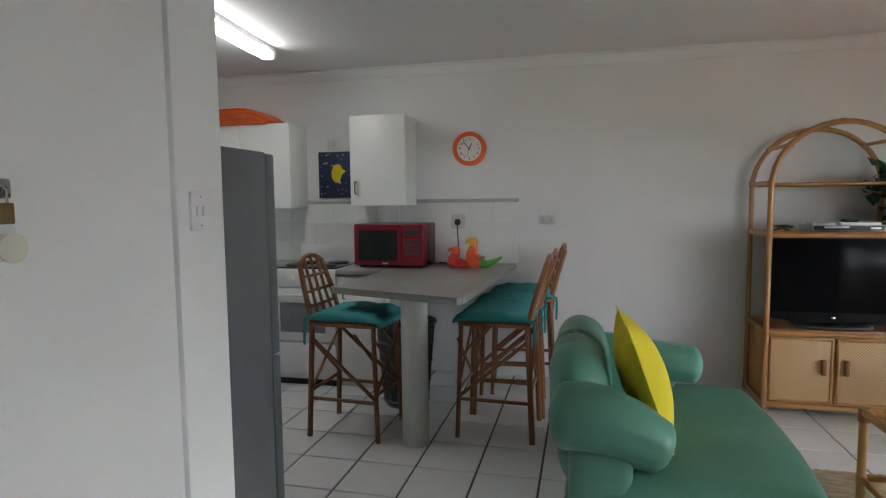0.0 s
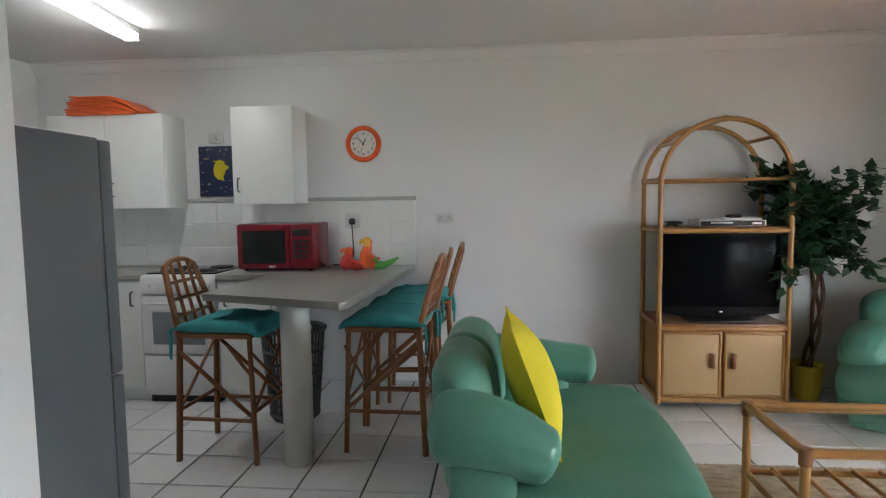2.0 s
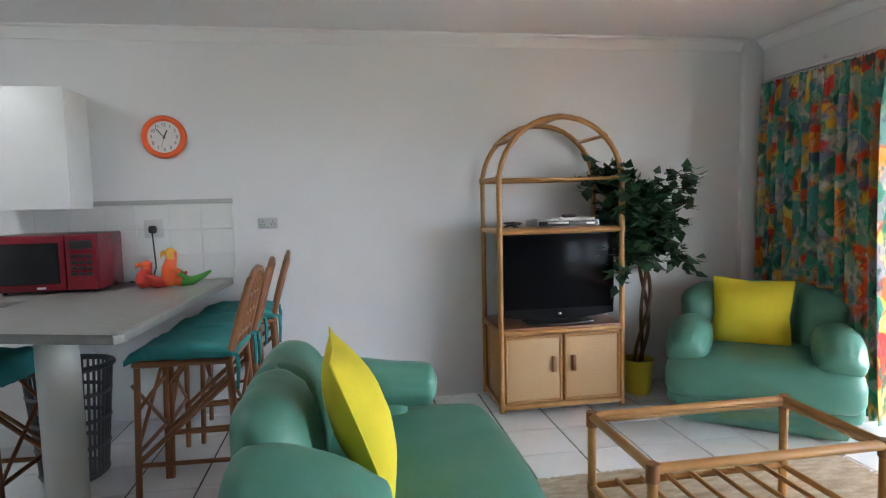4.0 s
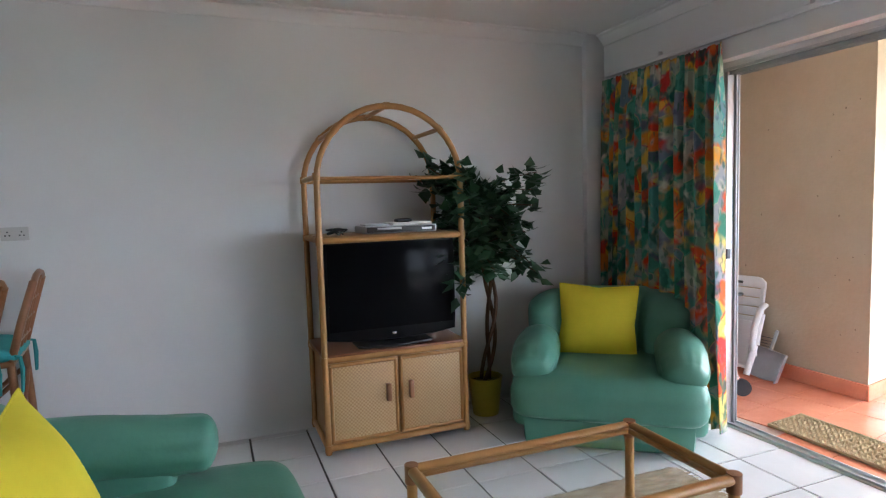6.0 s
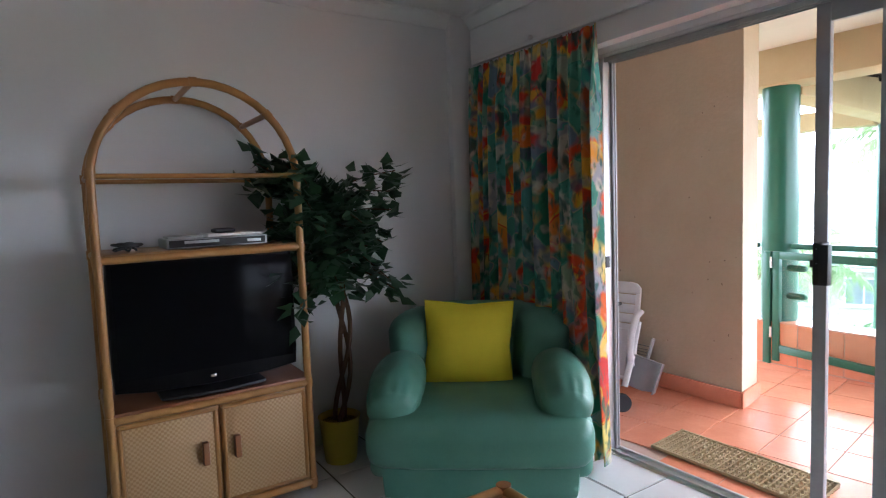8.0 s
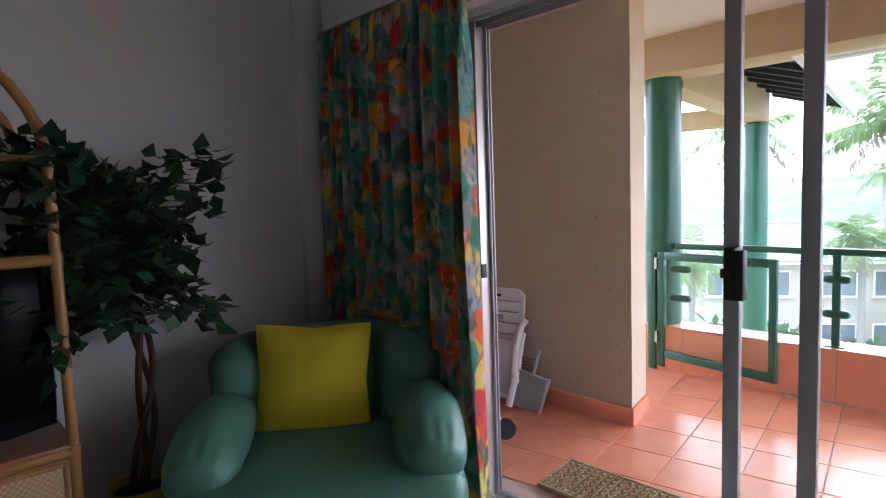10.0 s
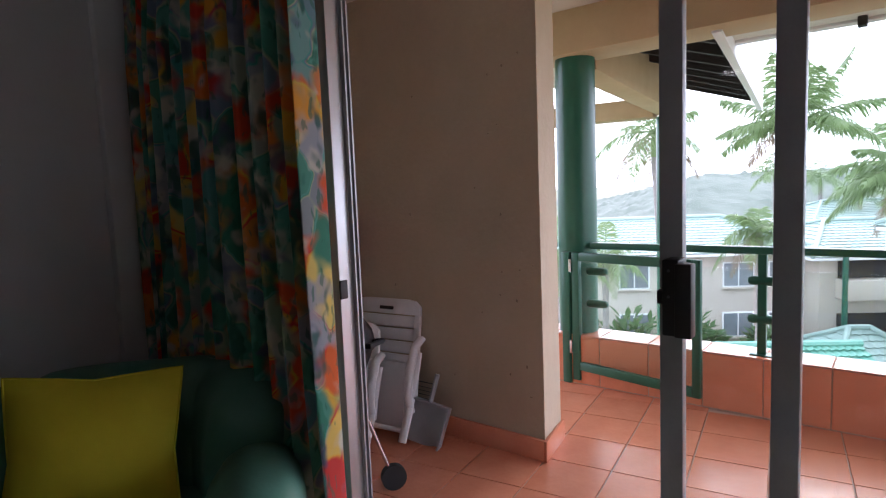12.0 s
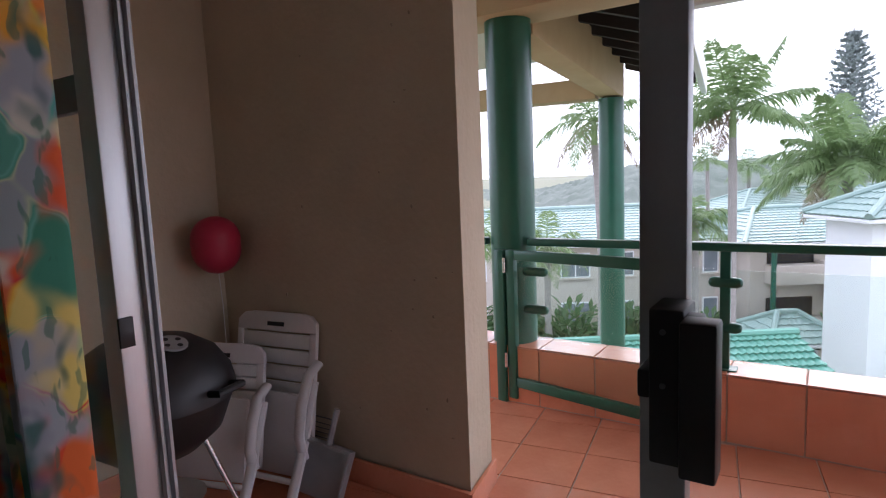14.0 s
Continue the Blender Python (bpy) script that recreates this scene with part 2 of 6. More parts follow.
    c = layer(c, (0.10, 0.11, 0.20), 7.0, 0.60, 0.70, 0.8, (0.8, 1.0, 1))
    c = layer(c, (0.03, 0.16, 0.10), 34.0, 0.60, 0.66, 0.6, (1.0, 0.35, 1))
    t.links.new(c, b.inputs["Base Color"])
    tl = node(mat, "ShaderNodeBsdfTranslucent")
    t.links.new(c, tl.inputs[0])
    ms = node(mat, "ShaderNodeMixShader")
    ms.inputs[0].default_value = 0.24
    t.links.new(b.outputs[0], ms.inputs[1])
    t.links.new(tl.outputs[0], ms.inputs[2])
    t.links.new(ms.outputs[0], t.nodes["Material Output"].inputs[0])
    return mat


def thin_leaf(mat, share=0.35):
    """Lets light through a leaf."""
    t = mat.node_tree
    b = t.nodes["Principled BSDF"]
    tl = node(mat, "ShaderNodeBsdfTranslucent")
    t.links.new(b.inputs["Base Color"].links[0].from_socket, tl.inputs[0])
    ms = node(mat, "ShaderNodeMixShader")
    ms.inputs[0].default_value = share
    t.links.new(b.outputs[0], ms.inputs[1])
    t.links.new(tl.outputs[0], ms.inputs[2])
    t.links.new(ms.outputs[0], t.nodes["Material Output"].inputs[0])


def cane_mat():
    """Woven cane webbing: fine over-and-under checks."""
    mat, b = mat_base("woven_cane", 0.55)
    t = mat.node_tree
    co = node(mat, "ShaderNodeTexCoord")
    ch = node(mat, "ShaderNodeTexChecker", Scale=95.0)
    ch.inputs[1].default_value = rgba((0.34, 0.19, 0.08))
    ch.inputs[2].default_value = rgba((0.55, 0.38, 0.19))
    t.links.new(co.outputs["Object"], ch.inputs[0])
    n = node(mat, "ShaderNodeTexNoise", Scale=7.0, Detail=5.0)
    t.links.new(co.outputs["Object"], n.inputs["Vector"])
    mix = node(mat, "ShaderNodeMix")
    mix.data_type = "RGBA"
    mix.inputs[7].default_value = rgba((0.46, 0.29, 0.13))
    t.links.new(n.outputs[0], mix.inputs[0])
    t.links.new(ch.outputs[0], mix.inputs[6])
    t.links.new(mix.outputs[2], b.inputs["Base Color"])
    bp = node(mat, "ShaderNodeBump", Strength=0.6, Distance=0.002)
    t.links.new(ch.outputs[1], bp.inputs["Height"])
    t.links.new(bp.outputs[0], b.inputs["Normal"])
    return mat


for leafy in (PALMLEAF, PALMDRY, BUSH):
    thin_leaf(leafy, 0.4)
FLORAL = curtain_mat()
CANE = cane_mat()


# ---- mesh helpers ----
def to_mesh(name, bm, material, smooth=True):
    me = bpy.data.meshes.new(name)
    bm.to_mesh(me)
    bm.free()
    me.materials.append(material)
    if smooth:
        for p in me.polygons:
            p.use_smooth = True
        me.set_sharp_from_angle(angle=radians(38))
    return me


def part(name, bm, material, parent, label="", smooth=True):
    ob = new(name, to_mesh(name, bm, material, smooth))
    ob.parent = parent
    if label:
        ob["label"] = label
    return ob


def solid(name, bm, material, label="", category="", kind="", group="", m=None, smooth=True):
    ob = new(name, to_mesh(name, bm, material, smooth))
    if m is not None:
        ob.matrix_basis = m
    return tagged(ob, label, category, group, kind)


def thing(name, label, category, m=None, group=""):
    ob = new(name)
    ob.empty_display_size = 0.1
    if m is not None:
        ob.matrix_basis = m
    return tagged(ob, label, category, group)


def box(bm, x0, x1, y0, y1, z0, z1, bevel=0.0, seg=2):
    tmp = bmesh.new()
    bmesh.ops.create_cube(tmp, size=1.0)
    for v in tmp.verts:
        v.co = Vector((x0 + (v.co.x + 0.5) * (x1 - x0), y0 + (v.co.y + 0.5) * (y1 - y0), z0 + (v.co.z + 0.5) * (z1 - z0)))
    if bevel:
        bmesh.ops.bevel(tmp, geom=tmp.edges[:], offset=bevel, segments=seg, affect="EDGES", profile=0.5)
    join(bm, tmp)
    return bm


def join(bm, tmp):
    vs = [bm.verts.new(v.co) for v in tmp.verts]
    tmp.verts.index_update()
    for f in tmp.faces:
        try:
            bm.faces.new([vs[v.index] for v in f.verts])
        except ValueError:
            pass
    tmp.free()
    return bm


def boxed(*a, bevel=0.004, seg=2):
    return box(bmesh.new(), *a, bevel=bevel, seg=seg)


def tube(bm, pts, r, seg=10, closed=False, taper=None):
    """A round rod swept along pts."""
    pts = [Vector(p) for p in pts]
    n = len(pts)
    rings = []
    up = None
    for i, p in enumerate(pts):
        a = pts[(i - 1) % n] if (closed or i) else p
        b = pts[(i + 1) % n] if (closed or i < n - 1) else p
        d = (b - a).normalized()
        if up is None:
            up = d.orthogonal().normalized()
        up = (up - d * up.dot(d)).normalized()
        side = d.cross(up)
        rr = r if taper is None else r * taper[i]
        rings.append([bm.verts.new(p + (up * math.cos(k * 2 * math.pi / seg) + side * math.sin(k * 2 * math.pi / seg)) * rr) for k in range(seg)])
    for i in range(n if closed else n - 1):
        A, B = rings[i], rings[(i + 1) % n]
        for k in range(seg):
            bm.faces.new((A[k], A[(k + 1) % seg], B[(k + 1) % seg], B[k]))
    if not closed:
        bm.faces.new(rings[0][::-1])
        bm.faces.new(rings[-1])
    return bm


def rod(p, q, r, seg=10):
    return tube(bmesh.new(), [p, q], r, seg)


def lathe(bm, profile, seg=24, c=(0, 0)):
    rings = []
    for r, z in profile:
        rings.append([bm.verts.new((c[0] + r * math.cos(k * 2 * math.pi / seg), c[1] + r * math.sin(k * 2 * math.pi / seg), z)) for k in range(seg)])
    for A, B in zip(rings, rings[1:]):
        for k in range(seg):
            bm.faces.new((A[k], A[(k + 1) % seg], B[(k + 1) % seg], B[k]))
    bm.faces.new(rings[0][::-1])
    bm.faces.new(rings[-1])
    return bm


def soft(size, r, n=8, shape=None, bm=None):
    """A rounded, finely divided block (half sizes), its points moved by shape."""
    bm = bm or bmesh.new()
    tmp = bmesh.new()
    bmesh.ops.create_cube(tmp, size=2.0)
    bmesh.ops.subdivide_edges(tmp, edges=tmp.edges[:], cuts=n, use_grid_fill=True)
    s = Vector(size)
    for v in tmp.verts:
        p = Vector((v.co.x * s.x, v.co.y * s.y, v.co.z * s.z))
        core = Vector([max(-(s[i] - r), min(s[i] - r, p[i])) for i in range(3)])
        d = p - core
        if d.length > 1e-9:
            m_ = max(abs(d.x), abs(d.y), abs(d.z))
            p = core + d.normalized() * r * (m_ / r if m_ < r else 1)
        v.co = shape(p) if shape else p
    return join(bm, tmp)


def prism(poly, z0, z1, bevel=0.0, bm=None):
    """An upright slab on a polygon (counter-clockwise)."""
    tmp = bmesh.new()
    lo = [tmp.verts.new((x, y, z0)) for x, y in poly]
    hi = [tmp.verts.new((x, y, z1)) for x, y in poly]
    tmp.faces.new(lo[::-1])
    tmp.faces.new(hi)
    n = len(poly)
    for i in range(n):
        tmp.faces.new((lo[i], lo[(i + 1) % n], hi[(i + 1) % n], hi[i]))
    if bevel:
        bmesh.ops.bevel(tmp, geom=tmp.edges[:], offset=bevel, segments=2, affect="EDGES", profile=0.5)
    return join(bm or bmesh.new(), tmp)


# ---- structure ----
N, E, W, S = 4.84, 3.66, -3.3, -1.3   # inner faces of the room's walls
H = 2.55                              # ceiling
TZ = -0.065                           # terrace floor
DY0, DY1 = 0.18, 4.56                 # the sliding door's opening, its unseen south end widened for more daylight
solid("wall_north", boxed(W - 0.2, E + 0.2, N, N + 0.2, -0.15, 2.9, bevel=0), WALL, kind="structure", label="white painted plaster wall behind kitchen and television")
solid("wall_west", boxed(W - 0.2, W, S - 0.2, N, -0.15, 2.9, bevel=0), WALL, kind="structure", label="white painted plaster kitchen end wall")
solid("wall_south", boxed(W, E + 0.2, S - 0.2, S, -0.15, 2.9, bevel=0), WALL, kind="structure", label="white painted plaster back wall")
ew = bmesh.new()
box(ew, E, E + 0.2, S, DY0, -0.15, 2.9)
box(ew, E, E + 0.2, DY1, N, -0.15, 2.9)
box(ew, E, E + 0.2, DY0, DY1, 2.13, 2.9)
solid("wall_east", ew, WALL, kind="structure", label="white painted wall with sliding door opening, widened out of view for light")
solid("wall_partition", boxed(-1.03, -0.905, S, 1.85, 0, H, bevel=0.006), WALL, kind="structure", label="white partition wall beside the fridge")
solid("trim", boxed(-1.06, -0.885, 1.625, 1.862, 0, H - 0.002, bevel=0.012), WALL, kind="structure", label="white plastered pilaster at wall end")
solid("trim", boxed(3.5, E, 4.79, N, 0, H - 0.002, bevel=0.004), WALL, kind="structure", label="white boxed corner casing")
solid("ceiling", boxed(W - 0.2, E + 0.2, S - 0.2, N + 0.2, H, H + 0.18, bevel=0), CEIL, kind="structure", label="flat white painted ceiling")


def cornice(x0, y0, x1, y1, nx, ny):
    bm = bmesh.new()
    prof = [(0, 0), (0.012, 0), (0.02, 0.02), (0.045, 0.045), (0.05, 0.06), (0.07, 0.068), (0.07, 0.08), (0, 0.08)]
    ring = []
    for (x, y) in ((x0, y0), (x1, y1)):
        ring.append([bm.verts.new((x + nx * d, y + ny * d, H - 0.08 + z - 0.001)) for d, z in prof])
    n = len(prof)
    for i in range(n):
        bm.faces.new((ring[0][i], ring[0][(i + 1) % n], ring[1][(i + 1) % n], ring[1][i]))
    bmesh.ops.recalc_face_normals(bm, faces=bm.faces[:])
    return bm


solid("trim", cornice(W, N, 3.5, N, 0, -1), CEIL, kind="structure", label="white moulded cornice")
solid("trim", cornice(E, 4.79, E, S, -1, 0), CEIL, kind="structure", label="white moulded cornice")

floor = solid("floor", boxed(W, E + 0.2, S, N, -0.15, -0.006, bevel=0), GROUT, kind="structure", label="white ceramic floor tiles with dark joints")

# terrace shell
terrace = solid("terrace_floor", boxed(E + 0.2, 6.7, -2.5, 5.4, -0.3, TZ - 0.006, bevel=0), PALEGROUT, kind="structure", label="glazed terracotta terrace tiles with pale joints")
solid("wall_terrace", boxed(E + 0.2, 5.4, 5.27, 5.45, TZ - 0.2, 2.75, bevel=0), PLASTER, kind="structure", label="cream rough plaster niche wall")
solid("wall_facade", boxed(E - 0.2, E + 0.2, N + 0.2, 5.45, TZ - 0.2, 2.75, bevel=0), PLASTER, kind="structure", label="cream plaster outer wall")


def rough_wall():
    """The cross wall on the terrace: uneven, chipped plaster with rounded arris."""
    poly = [(5.085, 3.80), (5.36, 3.852), (5.36, 5.27), (5.08, 5.27)]
    bm = prism(poly, TZ, 2.5)
    bmesh.ops.subdivide_edges(bm, edges=bm.edges[:], cuts=40, use_grid_fill=True)
    for v in bm.verts:
        k = noise.noise(v.co * 4) * 0.006 + noise.noise(v.co * 8) * 0.0012
        v.co += Vector((k, k * 0.8, 0))
        if v.co.y < 3.86 and noise.noise(v.co * 15 + Vector((3, 1, 9))) > 0.35:
            v.co += Vector((0.001, 0.0015, 0))
    return bm


pier = solid("wall_pier", rough_wall(), PLASTER, kind="structure", label="cream rough plaster cross wall with chipped edge")
chips = bmesh.new()
rng = random.Random(4)
for i in range(20):
    y = 3.82 + abs(rng.gauss(0, 0.45))
    z = 0.25 + rng.random() * 1.75
    if y > 5.1:
        continue
    w, hgt = 0.003 + rng.random() * 0.005, 0.003 + rng.random() * 0.009
    pts = [(y + w * math.cos(a) * (0.6 + rng.random() * 0.6), z + hgt * math.sin(a) * (0.6 + rng.random() * 0.6)) for a in [k * math.pi / 3 for k in range(6)]]
    lo = [chips.verts.new((5.073, a, b_)) for a, b_ in pts]
    hi = [chips.verts.new((5.069, y + (a - y) * 0.7, z + (b_ - z) * 0.7)) for a, b_ in pts]
    chips.faces.new(hi)
    for j in range(6):
        chips.faces.new((lo[j], lo[(j + 1) % 6], hi[(j + 1) % 6], hi[j]))
CHIP = surface("plaster_chip", (0.28, 0.23, 0.17), (0.40, 0.33, 0.25), 0.95)
tagged(part("plaster_chips", chips, CHIP, pier, "small dark plaster chips"), kind="stuff")
sk = bmesh.new()
box(sk, 5.05, 5.074, 3.792, 5.27, TZ, 0.045, bevel=0.003)
tmp = prism([(5.05, 3.772), (5.372, 3.833), (5.375, 3.85), (5.05, 3.791)], TZ, 0.045, bevel=0.003)
join(sk, tmp)
box(sk, 3.86, 5.05, 5.255, 5.272, TZ, 0.045, bevel=0.003)
solid("baseboard", sk, TERRA, kind="structure", label="terracotta tile skirting")
solid("ceiling_terrace", boxed(E + 0.2, 6.3, -2.5, 5.45, 2.5, 2.7, bevel=0), SOFFIT, kind="structure", label="off-white plastered terrace soffit")

# ---- sliding door ----
DX = 3.80
door = thing("door_1", "aluminium sliding glass door standing half open", "sliding door")
door["kind"] = "structure"
JY = 3.83
fr = bmesh.new()
for y in (DY1 - 0.045, DY0):
    box(fr, DX - 0.05, DX + 0.05, y, y + 0.045, -0.02, 2.13, bevel=0.003)
box(fr, DX - 0.045, DX + 0.045, JY - 0.045, JY + 0.02, 0.0, 2.085, bevel=0.003)
box(fr, DX - 0.05, DX + 0.05, DY0 + 0.045, DY1 - 0.045, 2.085, 2.13, bevel=0.003)
part("frame", fr, ALU, door, "natural aluminium outer frame")
hb = bmesh.new()
for dx in (-0.03, 0.002, 0.034):
    box(hb, DX + dx - 0.003, DX + dx + 0.003, DY0 + 0.045, DY1 - 0.045, 2.062, 2.085)
for dx in (0.012, 0.03):
    box(hb, DX + dx - 0.003, DX + dx + 0.003, JY - 0.062, JY - 0.045, 0.0, 2.062)
part("track", hb, ALUDARK, door, "dark head and jamb channel")
sill = bmesh.new()
box(sill, DX - 0.055, DX + 0.062, DY0, DY1, -0.03, 0.004, bevel=0.002)
for dx in (-0.03, 0.03):
    box(sill, DX + dx - 0.004, DX + dx + 0.004, DY0 + 0.05, DY1 - 0.05, 0.004, 0.016)
part("sill_track", sill, ALU, door)
part("keeper", boxed(DX - 0.047, DX - 0.018, JY - 0.052, JY - 0.044, 1.0, 1.06, bevel=0.001), BLACK, door, "dark lock keeper")


def door_leaf(name, x, y0, y1, label):
    leaf = part(name, boxed(x - 0.014, x + 0.014, y1 - 0.05, y1, 0.02, 2.07, bevel=0.003), ALUDARK, door, label)
    part("stile", boxed(x - 0.014, x + 0.014, y0, y0 + 0.05, 0.02, 2.07, bevel=0.003), ALUDARK, leaf)
    part("rail", boxed(x - 0.0135, x + 0.0135, y0 + 0.05, y1 - 0.05, 1.995, 2.07, bevel=0.003), ALUDARK, leaf)
    part("rail", boxed(x - 0.0135, x + 0.0135, y0 + 0.05, y1 - 0.05, 0.02, 0.13, bevel=0.003), ALUDARK, leaf)
    pane = part("pane", boxed(x - 0.003, x + 0.003, y0 + 0.045, y1 - 0.045, 0.12, 2.0, bevel=0), GLASS, leaf)
    pane.visible_shadow = False
    return leaf


leaf = door_leaf("sliding_leaf", DX + 0.03, 1.58, 2.797, "sliding aluminium leaf pushed open")
door_leaf("fixed_leaf", DX - 0.0, 1.40, 2.572, "fixed aluminium leaf")
# Added leaf, out of view, glazing the part of the opening widened for light.
door_leaf("fixed_leaf", DX - 0.03, 0.225, 1.46, "fixed aluminium leaf")
side = door_leaf("fixed_leaf", DX + 0.0, JY + 0.02, DY1 - 0.045, "fixed aluminium side light behind the curtain")
# Bar added to draw a dark band taken for a reflection in the glass.
part("rail", boxed(DX - 0.012, DX + 0.012, JY + 0.07, DY1 - 0.095, 1.475, 1.55, bevel=0.003), ALUDARK, side, "added bar for the dark band in the side light")
lk = bmesh.new()
box(lk, DX - 0.045, DX + 0.014, 2.738, 2.772, 1.008, 1.170, bevel=0.003)
box(lk, DX - 0.045, DX - 0.018, 2.722, 2.74, 1.042, 1.164, bevel=0.003)
part("lock", lk, BLACK, leaf, "black lock case")
pull = boxed(DX - 0.078, DX - 0.044, 2.704, 2.737, 1.014, 1.166, bevel=0.003)
part("pull_handle", pull, BLACK, leaf, "black flat pull handle")
part("latch", boxed(DX - 0.04, DX + 0.016, 2.772, 2.785, 1.074, 1.104, bevel=0.003), BLACK, leaf)
for z in (1.147, 1.092):
    part("screw", tube(bmesh.new(), [(DX - 0.0475, 2.758, z), (DX - 0.0445, 2.758, z)], 0.003, 8), GREYPL, leaf)
solid("trim", boxed(DX - 0.06, DX - 0.052, DY0, DY1 + 0.03, 2.10, 2.17, bevel=0.002), WHITEPL, kind="structure", label="white head trim above the sliding door")
cr = bmesh.new()
box(cr, E - 0.035, E - 0.012, 0.9, 4.74, 2.235, 2.262, bevel=0.004)
rail = thing("curtain_rail", "white plastic curtain rail fixed above the door", "curtain rail")
part("track", cr, WHITEPL, rail)
for y in (1.2, 2.2, 3.2, 4.2):
    part("bracket", boxed(E - 0.034, E, y, y + 0.03, 2.262, 2.29, bevel=0.003), WHITEPL, rail)


def curtain(y0, y1, z0, z1):
    """Gathered cloth: a pencil-pleated heading and narrow folds that loosen on the way down."""
    bm = bmesh.new()
    uvl = bm.loops.layers.uv.new("print")
    nu, nv = 420, 44
    grid = []
    for j in range(nv + 1):
        v = j / nv
        row = []
        for i in range(nu + 1):
            u = i / nu
            ph = 2 * math.pi * (13.5 * u + 0.35 * math.sin(u * 9) + 0.22 * math.sin(u * 21 + 1))
            head = max(0.0, 1 - v * 11)
            amp = (0.040 + 0.012 * math.sin(u * 17 + 2)) * min(1, 0.25 + v * 5) * (1 + 0.12 * math.sin(v * 4 + u * 13))
            x = -amp * math.sin(ph + 0.35 * math.sin(v * 4 + u * 15) * v)
            x += 0.007 * math.sin(ph * 3.1 + 0.9) * (1 - 0.5 * v) + 0.006 * math.sin(u * 260) * head
            x -= 0.010 * math.sin(u * 8 + v * 2.5) * v
            lead = (1 - u) ** 6
            # the leading hem hangs freer and swings out near the floor
            y = y0 + (y1 - y0) * u + 0.010 * math.cos(ph) * v - 0.06 * v * v * (1 - u) ** 2
            row.append(bm.verts.new((3.595 + x - 0.02 * v + 0.015 * lead * v, y, z1 + (z0 - z1) * v + 0.006 * math.sin(u * 260) * (1 if j == 0 else 0))))
        grid.append(row)
    run = [0.0]
    for i in range(nu):
        run.append(run[-1] + (grid[20][i + 1].co - grid[20][i].co).length)
    for j in range(nv):
        for i in range(nu):
            f = bm.faces.new((grid[j][i], grid[j][i + 1], grid[j + 1][i + 1], grid[j + 1][i]))
            for lp, (a, b_) in zip(f.loops, ((i, j), (i + 1, j), (i + 1, j + 1), (i, j + 1))):
                lp[uvl].uv = (run[a] + 1.37, (z1 - z0) * b_ / nv)
    return bm


cur = solid("curtain", curtain(3.675, 4.75, 0.035, 2.205), FLORAL, "drawn-back cotton curtain with green, orange and yellow floral print", "curtain")
md = cur.modifiers.new("cloth", "SOLIDIFY")
md.thickness = 0.003

# ---- terrace ----
def column(x, y, r, z0, z1, name, label):
    return solid(name, lathe(bmesh.new(), [(r * 1.0, z0), (r, z0 + 0.02), (r, z1 - 0.01), (r, z1)], 40, (x, y)), GREENP, label, "column", group="green roof columns")


column(6.41, 4.235, 0.137, TZ, 2.215, "column", "round dark green painted concrete column on terrace")
column(9.87, 4.68, 0.14, -6.8, 2.13, "column", "tall round green painted column carrying the eave beam")
para = solid("parapet", boxed(6.255, 6.5, -2.5, 5.4, -1.6, 0.285, bevel=0), PALEGROUT, kind="structure", label="low parapet clad in terracotta tiles")
solid("beam", boxed(6.2, 6.56, -2.5, 5.45, 2.215, 2.56, bevel=0.01), BEAMP, kind="structure", label="ochre painted concrete beam over the columns")
ang = math.atan2(4.68 - 4.235, 9.87 - 6.41)
M2 = pose(6.41, 4.235, 0, 0, 0, math.degrees(ang))
L2 = math.hypot(9.87 - 6.41, 4.68 - 4.235)
solid("beam", boxed(0.12, L2 + 0.16, -0.12, 0.12, 2.15, 2.56, bevel=0.01), BEAMP, kind="structure", label="ochre painted concrete beam", m=M2)
solid("beam", boxed(L2 - 0.15, L2 + 0.15, 0.15, 4.5, 2.13, 2.36, bevel=0.01), BEAMP, kind="structure", label="ochre painted concrete beam", m=M2)
solid("ceiling_walkway", boxed(0.1, L2 + 0.6, -0.1, 4.6, 2.74, 2.86, bevel=0), SOFFIT, kind="structure", label="pale walkway soffit", m=M2)
eave = thing("eave", "dark timber eave with white gutter fascia", "eave", M2)
eave["kind"] = "structure"
sh = bmesh.new()
vs = [sh.verts.new(p) for p in ((-0.2, -0.1, 2.66), (L2 + 0.9, -0.1, 2.66), (L2 + 0.9, -0.92, 2.40), (-0.2, -0.92, 2.40), (-0.2, -0.1, 2.70), (L2 + 0.9, -0.1, 2.70), (L2 + 0.9, -0.92, 2.44), (-0.2, -0.92, 2.44))]
for q in ((0, 1, 2, 3), (7, 6, 5, 4), (0, 4, 5, 1), (1, 5, 6, 2), (2, 6, 7, 3), (3, 7, 4, 0)):
    sh.faces.new([vs[i] for i in q])
part("roof_boards", sh, TIMBERSHADE, eave)
for k in range(8):
    s = 0.35 + k * 0.5
    rb = bmesh.new()
    vs = [rb.verts.new(p) for p in [(s + dx, yy, zz) for dx in (0, 0.06) for yy, zz in ((-0.1, 2.5), (-0.86, 2.26), (-0.86, 2.40), (-0.1, 2.65))]]
    for q in ((0, 1, 2, 3), (7, 6, 5, 4), (0, 4, 5, 1), (1, 5, 6, 2), (2, 6, 7, 3), (3, 7, 4, 0)):
        rb.faces.new([vs[i] for i in q])
    part("rafter", rb, TIMBERSHADE, eave)
part("fascia", boxed(-0.2, L2 + 0.95, -0.96, -0.90, 2.2, 2.46, bevel=0.006), HOUSEWHITE, eave, "white gutter fascia")

